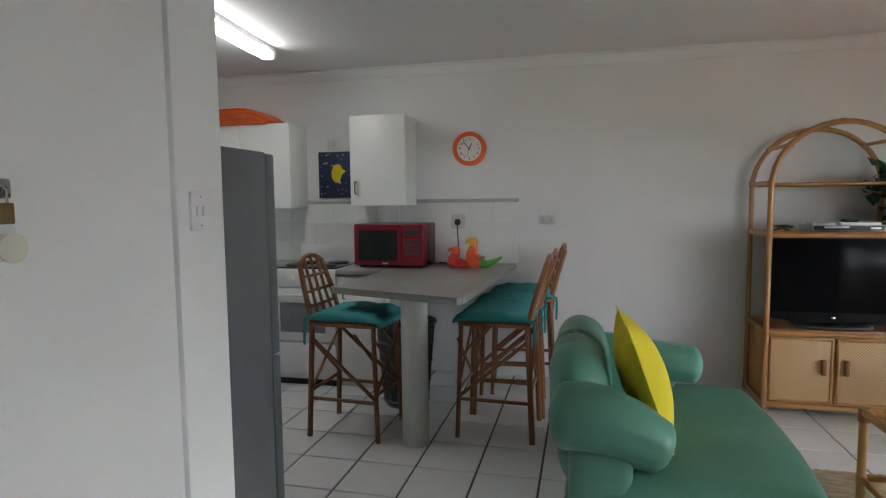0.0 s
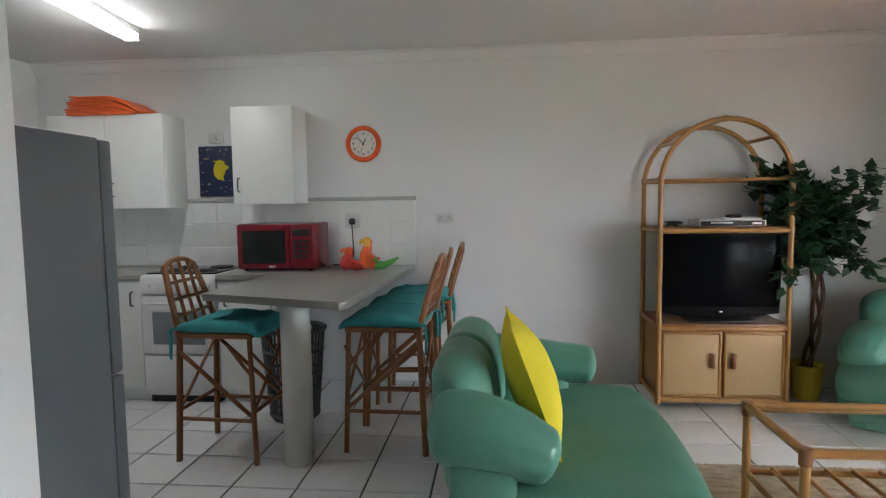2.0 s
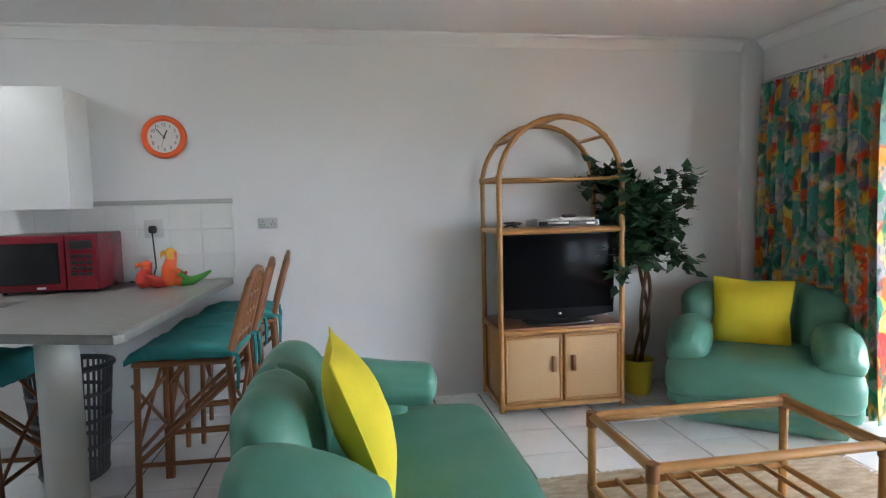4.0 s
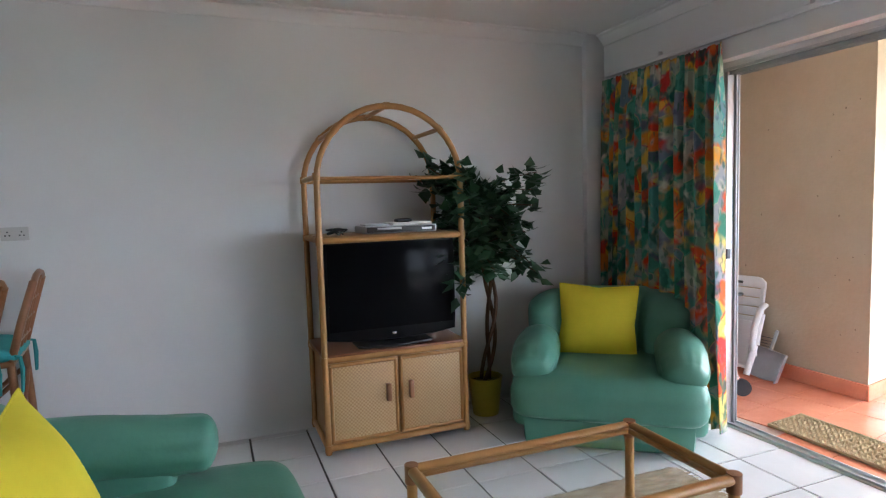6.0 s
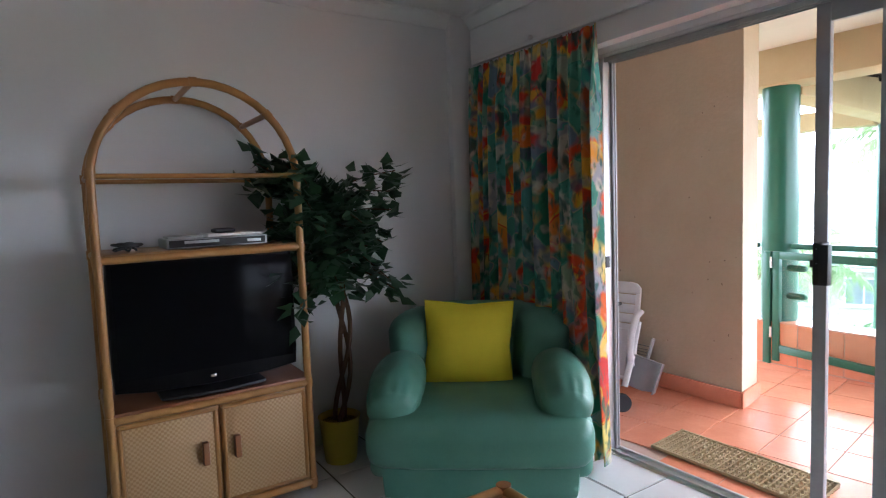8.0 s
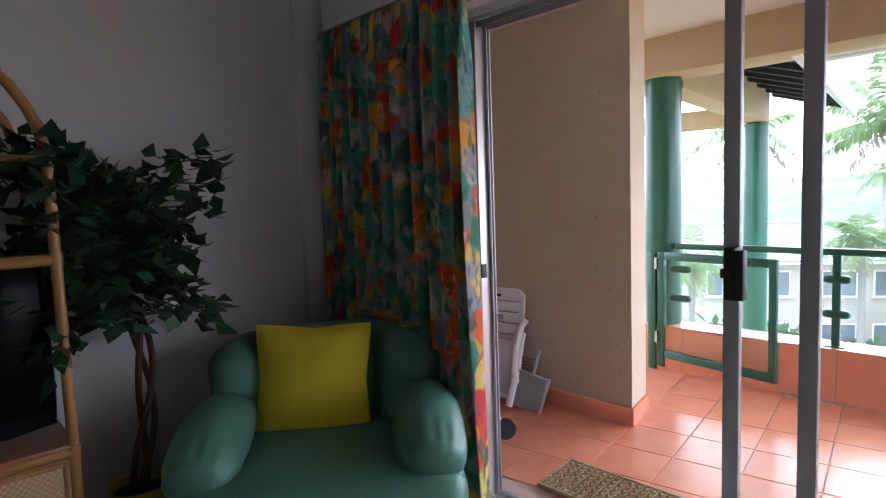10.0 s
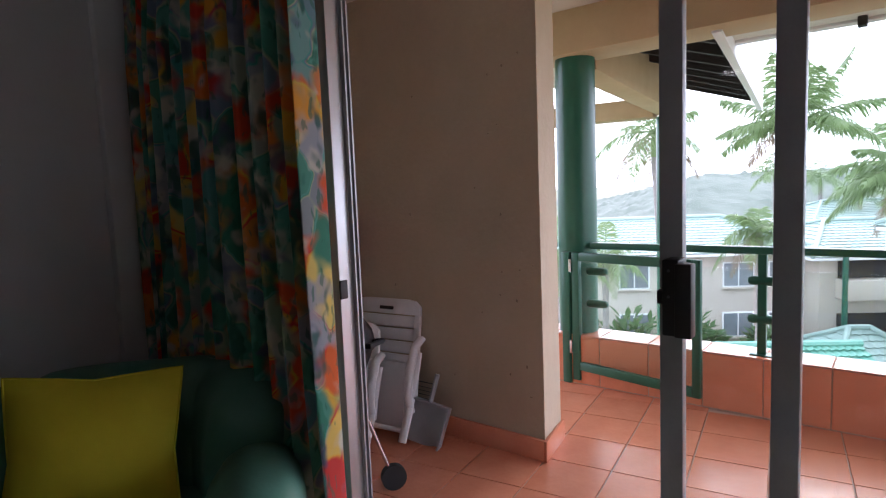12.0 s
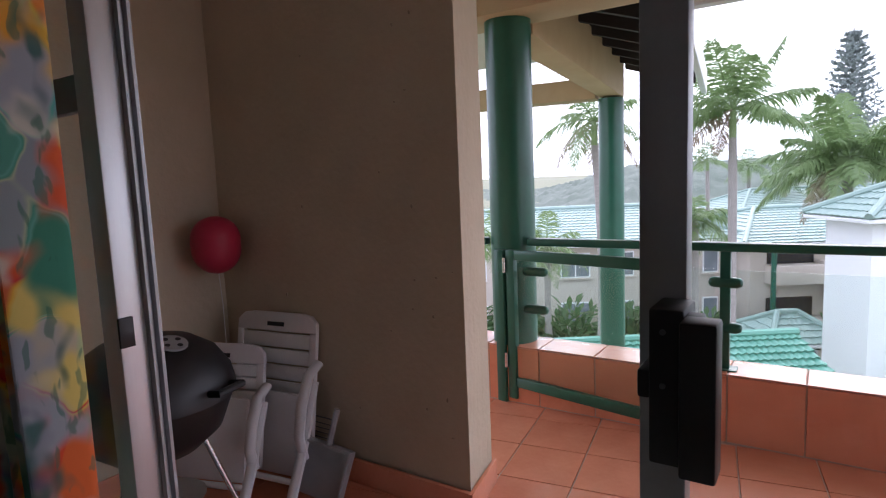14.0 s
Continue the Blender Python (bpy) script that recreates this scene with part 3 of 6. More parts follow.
outer = thing("eave", "pale boarded eave outside the terrace beam", "eave")
outer["kind"] = "structure"
part("soffit", boxed(6.562, 7.10, -2.5, 3.42, 2.30, 2.33, bevel=0.002), SOFFIT, outer)
part("gutter", boxed(7.10, 7.2, -2.5, 3.42, 2.28, 2.42, bevel=0.012), HOUSEWHITE, outer, "white gutter")
for y in (2.6, 1.2, -0.2):
    part("bracket", boxed(7.02, 7.098, y, y + 0.05, 2.24, 2.30, bevel=0.004), TIMBERSHADE, outer)

# balustrade on the parapet
bal = thing("balustrade", "dark green steel balustrade with clear glass panes", "balustrade")
RX, RZ = 6.34, 0.915
part("top_rail", boxed(RX - 0.03, RX + 0.03, -2.5, 4.1, RZ - 0.022, RZ + 0.022, bevel=0.008), GREENP, bal)
part("top_rail", boxed(RX - 0.03, RX + 0.03, 4.37, 5.4, RZ - 0.022, RZ + 0.022, bevel=0.008), GREENP, bal)
for y in (3.03, 1.7, 0.37, -0.96, 4.62):
    post = part("post", boxed(RX - 0.018, RX + 0.018, y - 0.024, y + 0.024, 0.285, RZ - 0.02, bevel=0.005), GREENP, bal)
    part("foot", boxed(RX - 0.045, RX + 0.045, y - 0.06, y + 0.06, 0.285, 0.297, bevel=0.003), GREENP, post)
    for z in (0.735, 0.505):
        part("clamp", soft((0.028, 0.08, 0.028), 0.0275, 5, lambda p, y=y, z=z: p + Vector((RX, y, z))), GREENP, post)
for y in (4.06,):
    for z in (0.735, 0.505):
        part("clamp", soft((0.028, 0.08, 0.028), 0.0275, 5, lambda p, y=y, z=z: p + Vector((RX, y, z))), GREENP, bal)
for y0, y1 in ((3.08, 4.06), (1.75, 2.98), (0.42, 1.65), (-0.91, 0.32)):
    g = part("pane", boxed(RX - 0.005, RX + 0.005, y0, y1, 0.33, 0.80, bevel=0.001), GLASSG, bal)
    g.visible_shadow = False

gang = math.degrees(math.atan2(3.31 - 4.206, 6.095 - 6.262))
gate = thing("metal_gate", "dark green steel gate with glass infill standing ajar", "gate", pose(6.262, 4.206, 0, 0, 0, gang))
GW = 0.915
for nm, a in (("stile", (0, 0.06, -0.02, 0.02, TZ + 0.03, 0.875)), ("stile", (GW - 0.05, GW, -0.018, 0.018, 0.04, 0.875)),
              ("rail", (0.06, GW - 0.05, -0.018, 0.018, 0.815, 0.875)), ("rail", (0.06, GW - 0.05, -0.018, 0.018, 0.04, 0.10))):
    part(nm, boxed(*a, bevel=0.005), GREENP, gate)
part("hinge_post", boxed(-0.075, -0.008, -0.035, 0.035, TZ, 0.875, bevel=0.006), GREENP, gate)
g = part("pane", boxed(0.055, GW - 0.045, -0.003, 0.003, 0.095, 0.82, bevel=0), GLASSG, gate)
g.visible_shadow = False
for z in (0.16, 0.74):
    part("hinge", tube(bmesh.new(), [(-0.004, -0.028, z), (-0.004, -0.028, z + 0.09)], 0.011, 10), CHROME, gate, "small pale steel hinge")

# ---- beyond the terrace ----
O, FA, RA = Vector((3.17, 2.63)), Vector((0.836, 0.549)), Vector((0.549, -0.836))
GZ = -6.8


def site(a, b, z=GZ):
    """A place a metres out and b metres across on the estate's grid."""
    p = O + FA * a + RA * b
    return Vector((p.x, p.y, z))


SITE = Matrix.Translation((O.x, O.y, 0)) @ Matrix(((RA.x, FA.x, 0, 0), (RA.y, FA.y, 0, 0), (0, 0, 1, 0), (0, 0, 0, 1)))   # local x across, y out
gb = bmesh.new()
bmesh.ops.create_grid(gb, x_segments=30, y_segments=30, size=2500)
solid("ground", gb, GRASS, kind="structure", label="lawn and paving reaching to the horizon", m=Matrix.Translation((0, 0, GZ)))


def tiled_roof(bm, p0, p1, p2, p3, pitch=0.30, course=0.36, amp=0.018):
    """Wavy tile courses on the slope p0 p1 (eave) to p3 p2 (ridge)."""
    p0, p1, p2, p3 = map(Vector, (p0, p1, p2, p3))
    wide = (p1 - p0).length
    rise = ((p3 + p2) / 2 - (p0 + p1) / 2).length
    nu = max(6, int(wide / pitch * 4))
    nv = max(2, int(rise / course))
    n = (p1 - p0).cross(p3 - p0).normalized()
    if n.z < 0:
        n = -n
    for j in range(nv):
        rows = []
        for k, lift in ((0, 0.045), (1, 0.0)):
            v = (j + k) / nv
            a, b_ = p0.lerp(p3, v), p1.lerp(p2, v)
            rows.append([bm.verts.new(a.lerp(b_, i / nu) + n * (lift + amp * math.sin(a.lerp(b_, i / nu).dot((p1 - p0).normalized()) / pitch * 2 * math.pi))) for i in range(nu + 1)])
        low = [bm.verts.new(v_.co - n * 0.05) for v_ in rows[0]]
        for i in range(nu):
            bm.faces.new((rows[0][i], rows[0][i + 1], rows[1][i + 1], rows[1][i]))
            bm.faces.new((low[i], low[i + 1], rows[0][i + 1], rows[0][i]))
    return bm


# walkway roof just below
wr = thing("walkway_roof", "low green tiled roof of a covered walkway", "roof", SITE)
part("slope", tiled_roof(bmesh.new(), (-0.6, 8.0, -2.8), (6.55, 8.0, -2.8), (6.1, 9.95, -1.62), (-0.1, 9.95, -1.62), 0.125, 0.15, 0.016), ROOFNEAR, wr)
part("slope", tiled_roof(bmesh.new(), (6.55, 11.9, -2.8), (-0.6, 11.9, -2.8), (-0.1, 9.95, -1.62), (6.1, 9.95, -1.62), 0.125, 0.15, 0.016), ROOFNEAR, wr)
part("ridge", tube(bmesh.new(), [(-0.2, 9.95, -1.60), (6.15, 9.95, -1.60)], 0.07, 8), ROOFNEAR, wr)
part("wall", boxed(0.0, 6.0, 8.5, 11.4, GZ, -2.7, bevel=0), HOUSEWALL, wr)


def house(name, label, b0, b1, a0, a1, eave, ridge, wallmat, wins, over=0.6, hip=3.0):
    h_ = thing(name, label, "house", SITE)
    part("wall", boxed(b0, b1, a0, a1, GZ, eave, bevel=0.02), wallmat, h_)
    e0, e1, f0, f1 = b0 - over, b1 + over, a0 - over, a1 + over
    mid = (f0 + f1) / 2
    r0, r1 = e0 + hip, e1 - hip
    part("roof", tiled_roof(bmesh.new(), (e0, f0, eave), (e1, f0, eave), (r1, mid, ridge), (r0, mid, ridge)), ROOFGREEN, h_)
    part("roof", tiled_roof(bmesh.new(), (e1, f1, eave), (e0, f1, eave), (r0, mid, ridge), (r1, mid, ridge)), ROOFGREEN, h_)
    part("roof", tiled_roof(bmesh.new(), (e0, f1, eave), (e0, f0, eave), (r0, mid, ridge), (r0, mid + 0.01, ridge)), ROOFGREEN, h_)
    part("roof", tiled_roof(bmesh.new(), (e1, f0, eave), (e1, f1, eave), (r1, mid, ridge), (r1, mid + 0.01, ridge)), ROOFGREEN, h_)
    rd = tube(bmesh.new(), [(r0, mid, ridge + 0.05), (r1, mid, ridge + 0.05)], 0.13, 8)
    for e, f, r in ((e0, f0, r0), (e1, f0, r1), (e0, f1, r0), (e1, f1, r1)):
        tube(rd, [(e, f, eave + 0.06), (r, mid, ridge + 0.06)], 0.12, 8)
    part("ridge", rd, ROOFGREEN, h_, "green ridge tiles with haze paled into the colour")
    part("soffit", boxed(e0, e1, f0, f1, eave - 0.16, eave - 0.03, bevel=0.02), HOUSEWHITE, h_, "white fascia board")
    for (bx, z, w, hh) in wins:
        win = part("window", boxed(bx - w / 2, bx + w / 2, a0 - 0.05, a0 + 0.05, z, z + hh, bevel=0.01), HOUSEWHITE, h_)
        nx = 2 if w > 0.9 else 1
        for i in range(nx):
            x0 = bx - w / 2 + 0.07 + i * (w - 0.07) / nx
            part("pane", boxed(x0, x0 + (w - 0.07) / nx - 0.07, a0 - 0.065, a0 - 0.04, z + 0.07, z + hh - 0.07, bevel=0), WINGLASS, win)
        part("sill", boxed(bx - w / 2 - 0.08, bx + w / 2 + 0.08, a0 - 0.16, a0 - 0.05, z - 0.08, z, bevel=0.01), HOUSEWALL, win)
    return h_


wl = [(x, z, w, 1.25) for z in (-3.9, -6.4) for x, w in ((1.5, 1.3), (4.2, 0.7), (6.6, 1.5), (9.2, 0.7), (11.6, 1.5), (13.4, 0.8))]
house("apartment_building", "two-storey beige apartment block with green tiled hip roof", -6, 14.6, 29, 37, -2.15, -0.65, HOUSEWALL, wl)
st = house("apartment_building", "beige stair block with open landings and green tiled roof", 14.6, 24, 27.5, 36, -2.3, -1.0, HOUSEWALL, [(20.5, -4.0, 1.4, 1.2), (22.6, -6.4, 1.2, 1.2)])
for z in (-3.9, -6.5):
    # Dark panel on the closed wall paints the shade inside the landing.
    part("landing_shade", boxed(15.4, 17.6, 27.42, 27.52, z - 0.1, z + 1.5, bevel=0.01), TIMBERSHADE, st, "dark panel painting the shade of an open stair landing")
    part("balcony", boxed(15.3, 18.2, 26.6, 27.5, z - 0.35, z + 0.55, bevel=0.02), HOUSEWALL, st)
for x in (15.3, 18.2):
    part("post", tube(bmesh.new(), [(x, 26.7, GZ), (x, 26.7, -2.2)], 0.12, 10), GREENP, st)
ramp_ = bmesh.new()
for i in range(9):
    box(ramp_, 17.6 + i * 0.3, 17.9 + i * 0.3, 26.7, 27.5, -3.2 - i * 0.28 - 0.9, -3.2 - i * 0.28)
part("stair_wall", ramp_, HOUSEWALL, st)
house("white_house", "white rendered house with green tiled roof close by", 13.35, 22, 18, 20.2, -0.42, 0.62, HOUSEWHITE, [], over=0.5, hip=2.2)
house("garden_house", "small beige house with green tiled roof in the garden", 13.0, 15.4, 22.5, 25, -5.7, -4.8, HOUSEWALL, [(14.2, -6.7, 1.0, 0.7)], over=0.4, hip=1.2)
house("garden_house", "far white house with green tiled roof", 24, 40, 46, 54, -2.2, -0.7, HOUSEWHITE, [(27, -3.4, 1.4, 1.2), (31, -3.4, 1.4, 1.2), (35, -3.4, 1.4, 1.2)])


def frond(bm, base, yaw, lift, length, droop, rng, leaflets=30, width=0.5, seg=3):
    """One feather leaf: an arching rib and hanging, uneven leaflets."""
    d = Vector((math.cos(yaw), math.sin(yaw), 0))
    side = Vector((-d.y, d.x, 0))
    pts = []
    for i in range(9):
        s = i / 8
        pts.append(Vector(base) + d * length * (s * math.cos(lift) * (1 - 0.15 * s * s)) + Vector((0, 0, length * (s * math.sin(lift) - droop * s * s))))
    tube(bm, pts, 0.028, 5, taper=[1.2 - 1.1 * i / 8 for i in range(9)])
    for i in range(leaflets):
        s = 0.14 + 0.86 * i / leaflets
        k = min(7, int(s * 8))
        p = pts[k].lerp(pts[k + 1], s * 8 - k)
        along = (pts[k + 1] - pts[k]).normalized()
        ln = width * (0.35 + 0.9 * math.sin(math.pi * min(1, s * 0.9 + 0.12))) * (0.8 + 0.4 * rng.random())
        for sg in (-1, 1):
            if rng.random() < 0.06:
                continue
            out = (side * sg * 0.85 + along * (0.45 + 0.3 * s) + Vector((0, 0, 0.1 - 0.75 * rng.random()))).normalized()
            w = along * 0.021 * (0.8 + 0.5 * rng.random()) * max(1.0, length / 2.2)
            a = p + out * ln * 0.55
            e = p + out * ln + Vector((0, 0, -ln * (0.12 + 0.35 * rng.random())))
            v = [bm.verts.new(q) for q in (p - w * 0.5, p + w * 0.5, a + w, a - w, e)]
            bm.faces.new((v[0], v[1], v[2], v[3]))
            bm.faces.new((v[3], v[2], v[4]))


def palm(label, a, b, top, length, fronds=15, trunk_r=0.16, bend=0.0, seed=1, dry=3, leaflets=30, width=0.55, shaft=True, droop=0.55):
    rng = random.Random(seed)
    base = site(a, b)
    t_ = thing("palm_tree", label, "palm tree", Matrix.Translation(base), "palms of the garden")
    hgt = top - GZ
    pts, tp = [], []
    for i in range(13):
        s = i / 12
        pts.append((bend * math.sin(s * math.pi * 0.8) , bend * 0.4 * s * s, hgt * s))
        tp.append(1.25 - 0.45 * s + 0.08 * math.sin(s * 9))
    part("trunk", tube(bmesh.new(), pts, trunk_r, 12, taper=tp), PALMTRUNK, t_)
    c = Vector(pts[-1])
    if shaft:
        part("crownshaft", tube(bmesh.new(), [c - Vector((0, 0, 0.1)), c + Vector((0, 0, 0.35)), c + Vector((0, 0, 0.75))], trunk_r * 0.85, 12, taper=[1, 0.9, 0.5]), PALMSHAFT, t_)
        c = c + Vector((0, 0, 0.7))
    gr, br = bmesh.new(), bmesh.new()
    for i in range(fronds):
        yaw = i * 2.4 + rng.random() * 0.5
        lift = radians(70 - 76 * (i / fronds) ** 0.6 + rng.uniform(-8, 8))
        frond(gr, c, yaw, lift, length * rng.uniform(0.85, 1.1), droop * rng.uniform(0.8, 1.25) * (0.5 + 0.6 * i / fronds), rng, leaflets, width)
    for i in range(dry):
        frond(br, c, i * 2.1 + 0.4, radians(-15), length * 0.8, droop * 1.1, rng, leaflets, width * 0.8)
    part("crown", gr, PALMLEAF, t_, "green feathery crown")
    if dry:
        part("dry_fronds", br, PALMDRY, t_, "brown drooping dead fronds")
    return t_


palm("tall royal palm with smooth grey trunk", 17, 8.5, 2.25, 2.6, 17, 0.13, 0.12, 3, 2, 64, 0.55, droop=0.30)
palm("slender leaning palm with drooping brown fronds", 19, 5.1, 2.3, 2.2, 10, 0.13, 0.5, 5, 3, 48, 0.55)
palm("bushy garden palm with long arching fronds", 23, 16.0, 1.5, 3.7, 26, 0.2, 0.0, 7, 3, 80, 0.7, shaft=False, droop=0.5)
palm("young yellow-green garden palm", 22, 9.6, -0.6, 1.9, 14, 0.13, 0.1, 9, 2, 48, 0.5, shaft=False, droop=0.75)
palm("distant palm on the estate", 46, 21.0, 1.2, 2.0, 12, 0.16, 0.2, 11, 0, 34, 0.6)
palm("distant palm on the estate", 52, 27.4, 0.6, 2.4, 12, 0.18, 0.2, 13, 0, 34, 0.7)
palm("distant palm on the estate", 48, 28.3, -0.6, 2.4, 12, 0.18, 0.2, 15, 0, 34, 0.7)
palm("garden palm beside the apartment block", 24, 4.3, -1.6, 2.0, 14, 0.14, 0.0, 17, 1, 40, 0.5, shaft=False, droop=0.7)
palm("garden palm beside the apartment block", 20, 1.9, -1.0, 2.2, 14, 0.15, 0.0, 19, 1, 40, 0.5, shaft=False, droop=0.7)


def pine(a, b, top):
    """A tiered conifer: whorls of upturned, needled branches."""
    rng = random.Random(21)
    t_ = thing("pine_tree", "tall tiered conifer, grey-green in the haze", "pine tree", Matrix.Translation(site(a, b)))
    hgt = top - GZ
    part("trunk", tube(bmesh.new(), [(0, 0, 0), (0, 0, hgt)], 0.28, 8, taper=[1, 0.15]), BARK, t_)
    bm = bmesh.new()
    for k in range(24):
        z = hgt * 0.42 + k * hgt * 0.57 / 24
        ln = 3.0 * (1 - k / 25) ** 0.7 * rng.uniform(0.8, 1.15)
        for i in range(8):
            y = i * math.pi / 4 + k * 0.4 + rng.random() * 0.3
            d = Vector((math.cos(y), math.sin(y), 0))
            for q in range(7):
                s = (q + 1) / 7
                p = Vector((0, 0, z)) + d * ln * s + Vector((0, 0, ln * 0.25 * s * s))
                for _ in range(6):
                    o = Vector((rng.uniform(-1, 1), rng.uniform(-1, 1), rng.uniform(-0.3, 1))) * 0.42
                    e = Vector((rng.uniform(-1, 1), rng.uniform(-1, 1), rng.uniform(-1, 1))) * 0.1
                    v = [bm.verts.new(x) for x in (p - e, p + e, p + o)]
                    bm.faces.new(v)
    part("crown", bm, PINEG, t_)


# Needle colour lightened to grey-green, painting in the haze of distance.
PINEG = surface("hazed_pine_needles", (0.19, 0.23, 0.22), (0.31, 0.35, 0.34), 0.9)
pine(46, 32.0, 11.5)


def shrub(a, b, r, h_, seed, n=260, leaf=0.5, label="leafy garden shrub with long upright leaves"):
    rng = random.Random(seed)
    bm = bmesh.new()
    for i in range(n):
        y, rr = rng.random() * 6.283, r * rng.random() ** 0.5
        p = Vector((rr * math.cos(y), rr * math.sin(y), 0.1 * h_ + h_ * 0.75 * rng.random() * (1 - 0.5 * rr / r)))
        d = Vector((math.cos(y) * 0.8 + rng.uniform(-0.6, 0.6), math.sin(y) * 0.8 + rng.uniform(-0.6, 0.6), rng.uniform(0.1, 1.4))).normalized()
        s = d.cross(Vector((0, 0, 1))).normalized() * leaf * 0.16
        ln = leaf * rng.uniform(0.6, 1.3)
        v = [bm.verts.new(x) for x in (p, p + d * ln * 0.5 + s, p + d * ln - Vector((0, 0, ln * 0.2)), p + d * ln * 0.5 - s)]
        bm.faces.new(v)
    for i in range(10):
        y = i * 0.628
        tube(bm, [(0, 0, 0), (r * 0.5 * math.cos(y), r * 0.5 * math.sin(y), h_ * 0.6)], 0.03, 5)
    return solid("shrub", bm, BUSH, label, "shrub", group="garden shrubs", m=Matrix.Translation(site(a, b)))


for i, (a, b, r, h_) in enumerate(((25, 5.5, 1.5, 3.2), (26, 8.4, 1.2, 2.8), (25, 3.0, 1.4, 3.0), (26, 12.0, 1.0, 1.8), (24, 14.2, 1.1, 1.6), (26, 1.0, 1.6, 3.4), (25, 17.5, 0.9, 1.4))):
    shrub(a, b, r, h_, 30 + i, leaf=0.8)


def hills():
    bm = bmesh.new()
    nu, nv = 280, 70
    g = []
    for j in range(nv + 1):
        row = []
        for i in range(nu + 1):
            b = -160 + 420 * i / nu
            a = 75 + 260 * j / nv
            v = j / nv
            rise = max(0.0, min(1.0, (b / a - 0.12) / 0.24))
            ht = 10.5 * max(0, math.sin(v * 2.6)) * rise * rise * (3 - 2 * rise) + 2.5 * noise.noise(Vector((b * 0.05, a * 0.05, 0))) * v
            ht += 1.5 * noise.noise(Vector((b * 0.3, a * 0.3, 5))) + 0.9 * noise.noise(Vector((b * 0.75, a * 0.75, 2)))
            row.append(bm.verts.new((b, a, GZ - 0.3 + ht * (1 if v < 1 else 0.9))))
        g.append(row)
    for j in range(nv):
        for i in range(nu):
            bm.faces.new((g[j][i], g[j][i + 1], g[j + 1][i + 1], g[j + 1][i]))
    return bm


solid("backdrop", hills(), HILL, kind="structure", label="hazy wooded hillside in the distance", m=SITE)

# ---- living room ----
def roll(path, x, seg=22, wide=1.12, gather=0.0, seed=0.0):
    """A stuffed roll along (y, z, radius) stations, domed at both ends, with small gathers round its front end."""
    bm = bmesh.new()
    pts = [Vector((0, y, z)) for y, z, r in path]
    rad = [r for y, z, r in path]
    st = []
    n = len(path)
    for i in range((n - 1) * 8 + 1):
        k, u = min(n - 2, i // 8), (i - 8 * min(n - 2, i // 8)) / 8
        a, b_, c, d = pts[max(0, k - 1)], pts[k], pts[k + 1], pts[min(n - 1, k + 2)]
        ra, rb, rc, rd = rad[max(0, k - 1)], rad[k], rad[k + 1], rad[min(n - 1, k + 2)]

        def cr(p, q, v, w):
            return 0.5 * (2 * q + (v - p) * u + (2 * p - 5 * q + 4 * v - w) * u * u + (3 * q - p - 3 * v + w) * u ** 3)
        st.append((cr(a, b_, c, d), cr(ra, rb, rc, rd)))
    d0, d1 = (st[0][0] - st[1][0]).normalized(), (st[-1][0] - st[-2][0]).normalized()
    r0, r1 = st[0][1], st[-1][1]
    head = [(st[0][0] + d0 * r0 * 0.55 * math.sin(t), r0 * math.cos(t)) for t in (1.5, 1.2, 0.9, 0.6, 0.3)]
    tail = [(st[-1][0] + d1 * r1 * 0.55 * math.sin(t), r1 * math.cos(t)) for t in (0.3, 0.6, 0.9, 1.2, 1.5)]
    st = head + st + tail
    rings = []
    m = len(st)
    for i, (p, r) in enumerate(st):
        t = (st[min(m - 1, i + 1)][0] - st[max(0, i - 1)][0]).normalized()
        up = Vector((1, 0, 0)).cross(t).normalized()
        if up.z < 0:
            up = -up
        ring = []
        near_front = math.exp(-((m - 10 - i) / 4.5) ** 2)
        for k in range(seg * 2):
            a = k * math.pi / seg
            rr = r * (1 + 0.035 * noise.noise(Vector((math.cos(a) * 2 + seed, i * 0.22, math.sin(a) * 2))))
            rr += gather * near_front * math.sin(a * 13 + seed + 0.8 * math.sin(a * 5))
            ring.append(bm.verts.new(Vector((x, 0, 0)) + p + Vector((1, 0, 0)) * rr * wide * math.cos(a) + up * rr * math.sin(a)))
        rings.append(ring)
    for A, B in zip(rings, rings[1:]):
        for k in range(seg * 2):
            bm.faces.new((A[k], A[(k + 1) % (seg * 2)], B[(k + 1) % (seg * 2)], B[k]))
    bm.faces.new(rings[0][::-1])
    bm.faces.new(rings[-1])
    bmesh.ops.recalc_face_normals(bm, faces=bm.faces[:])
    return bm


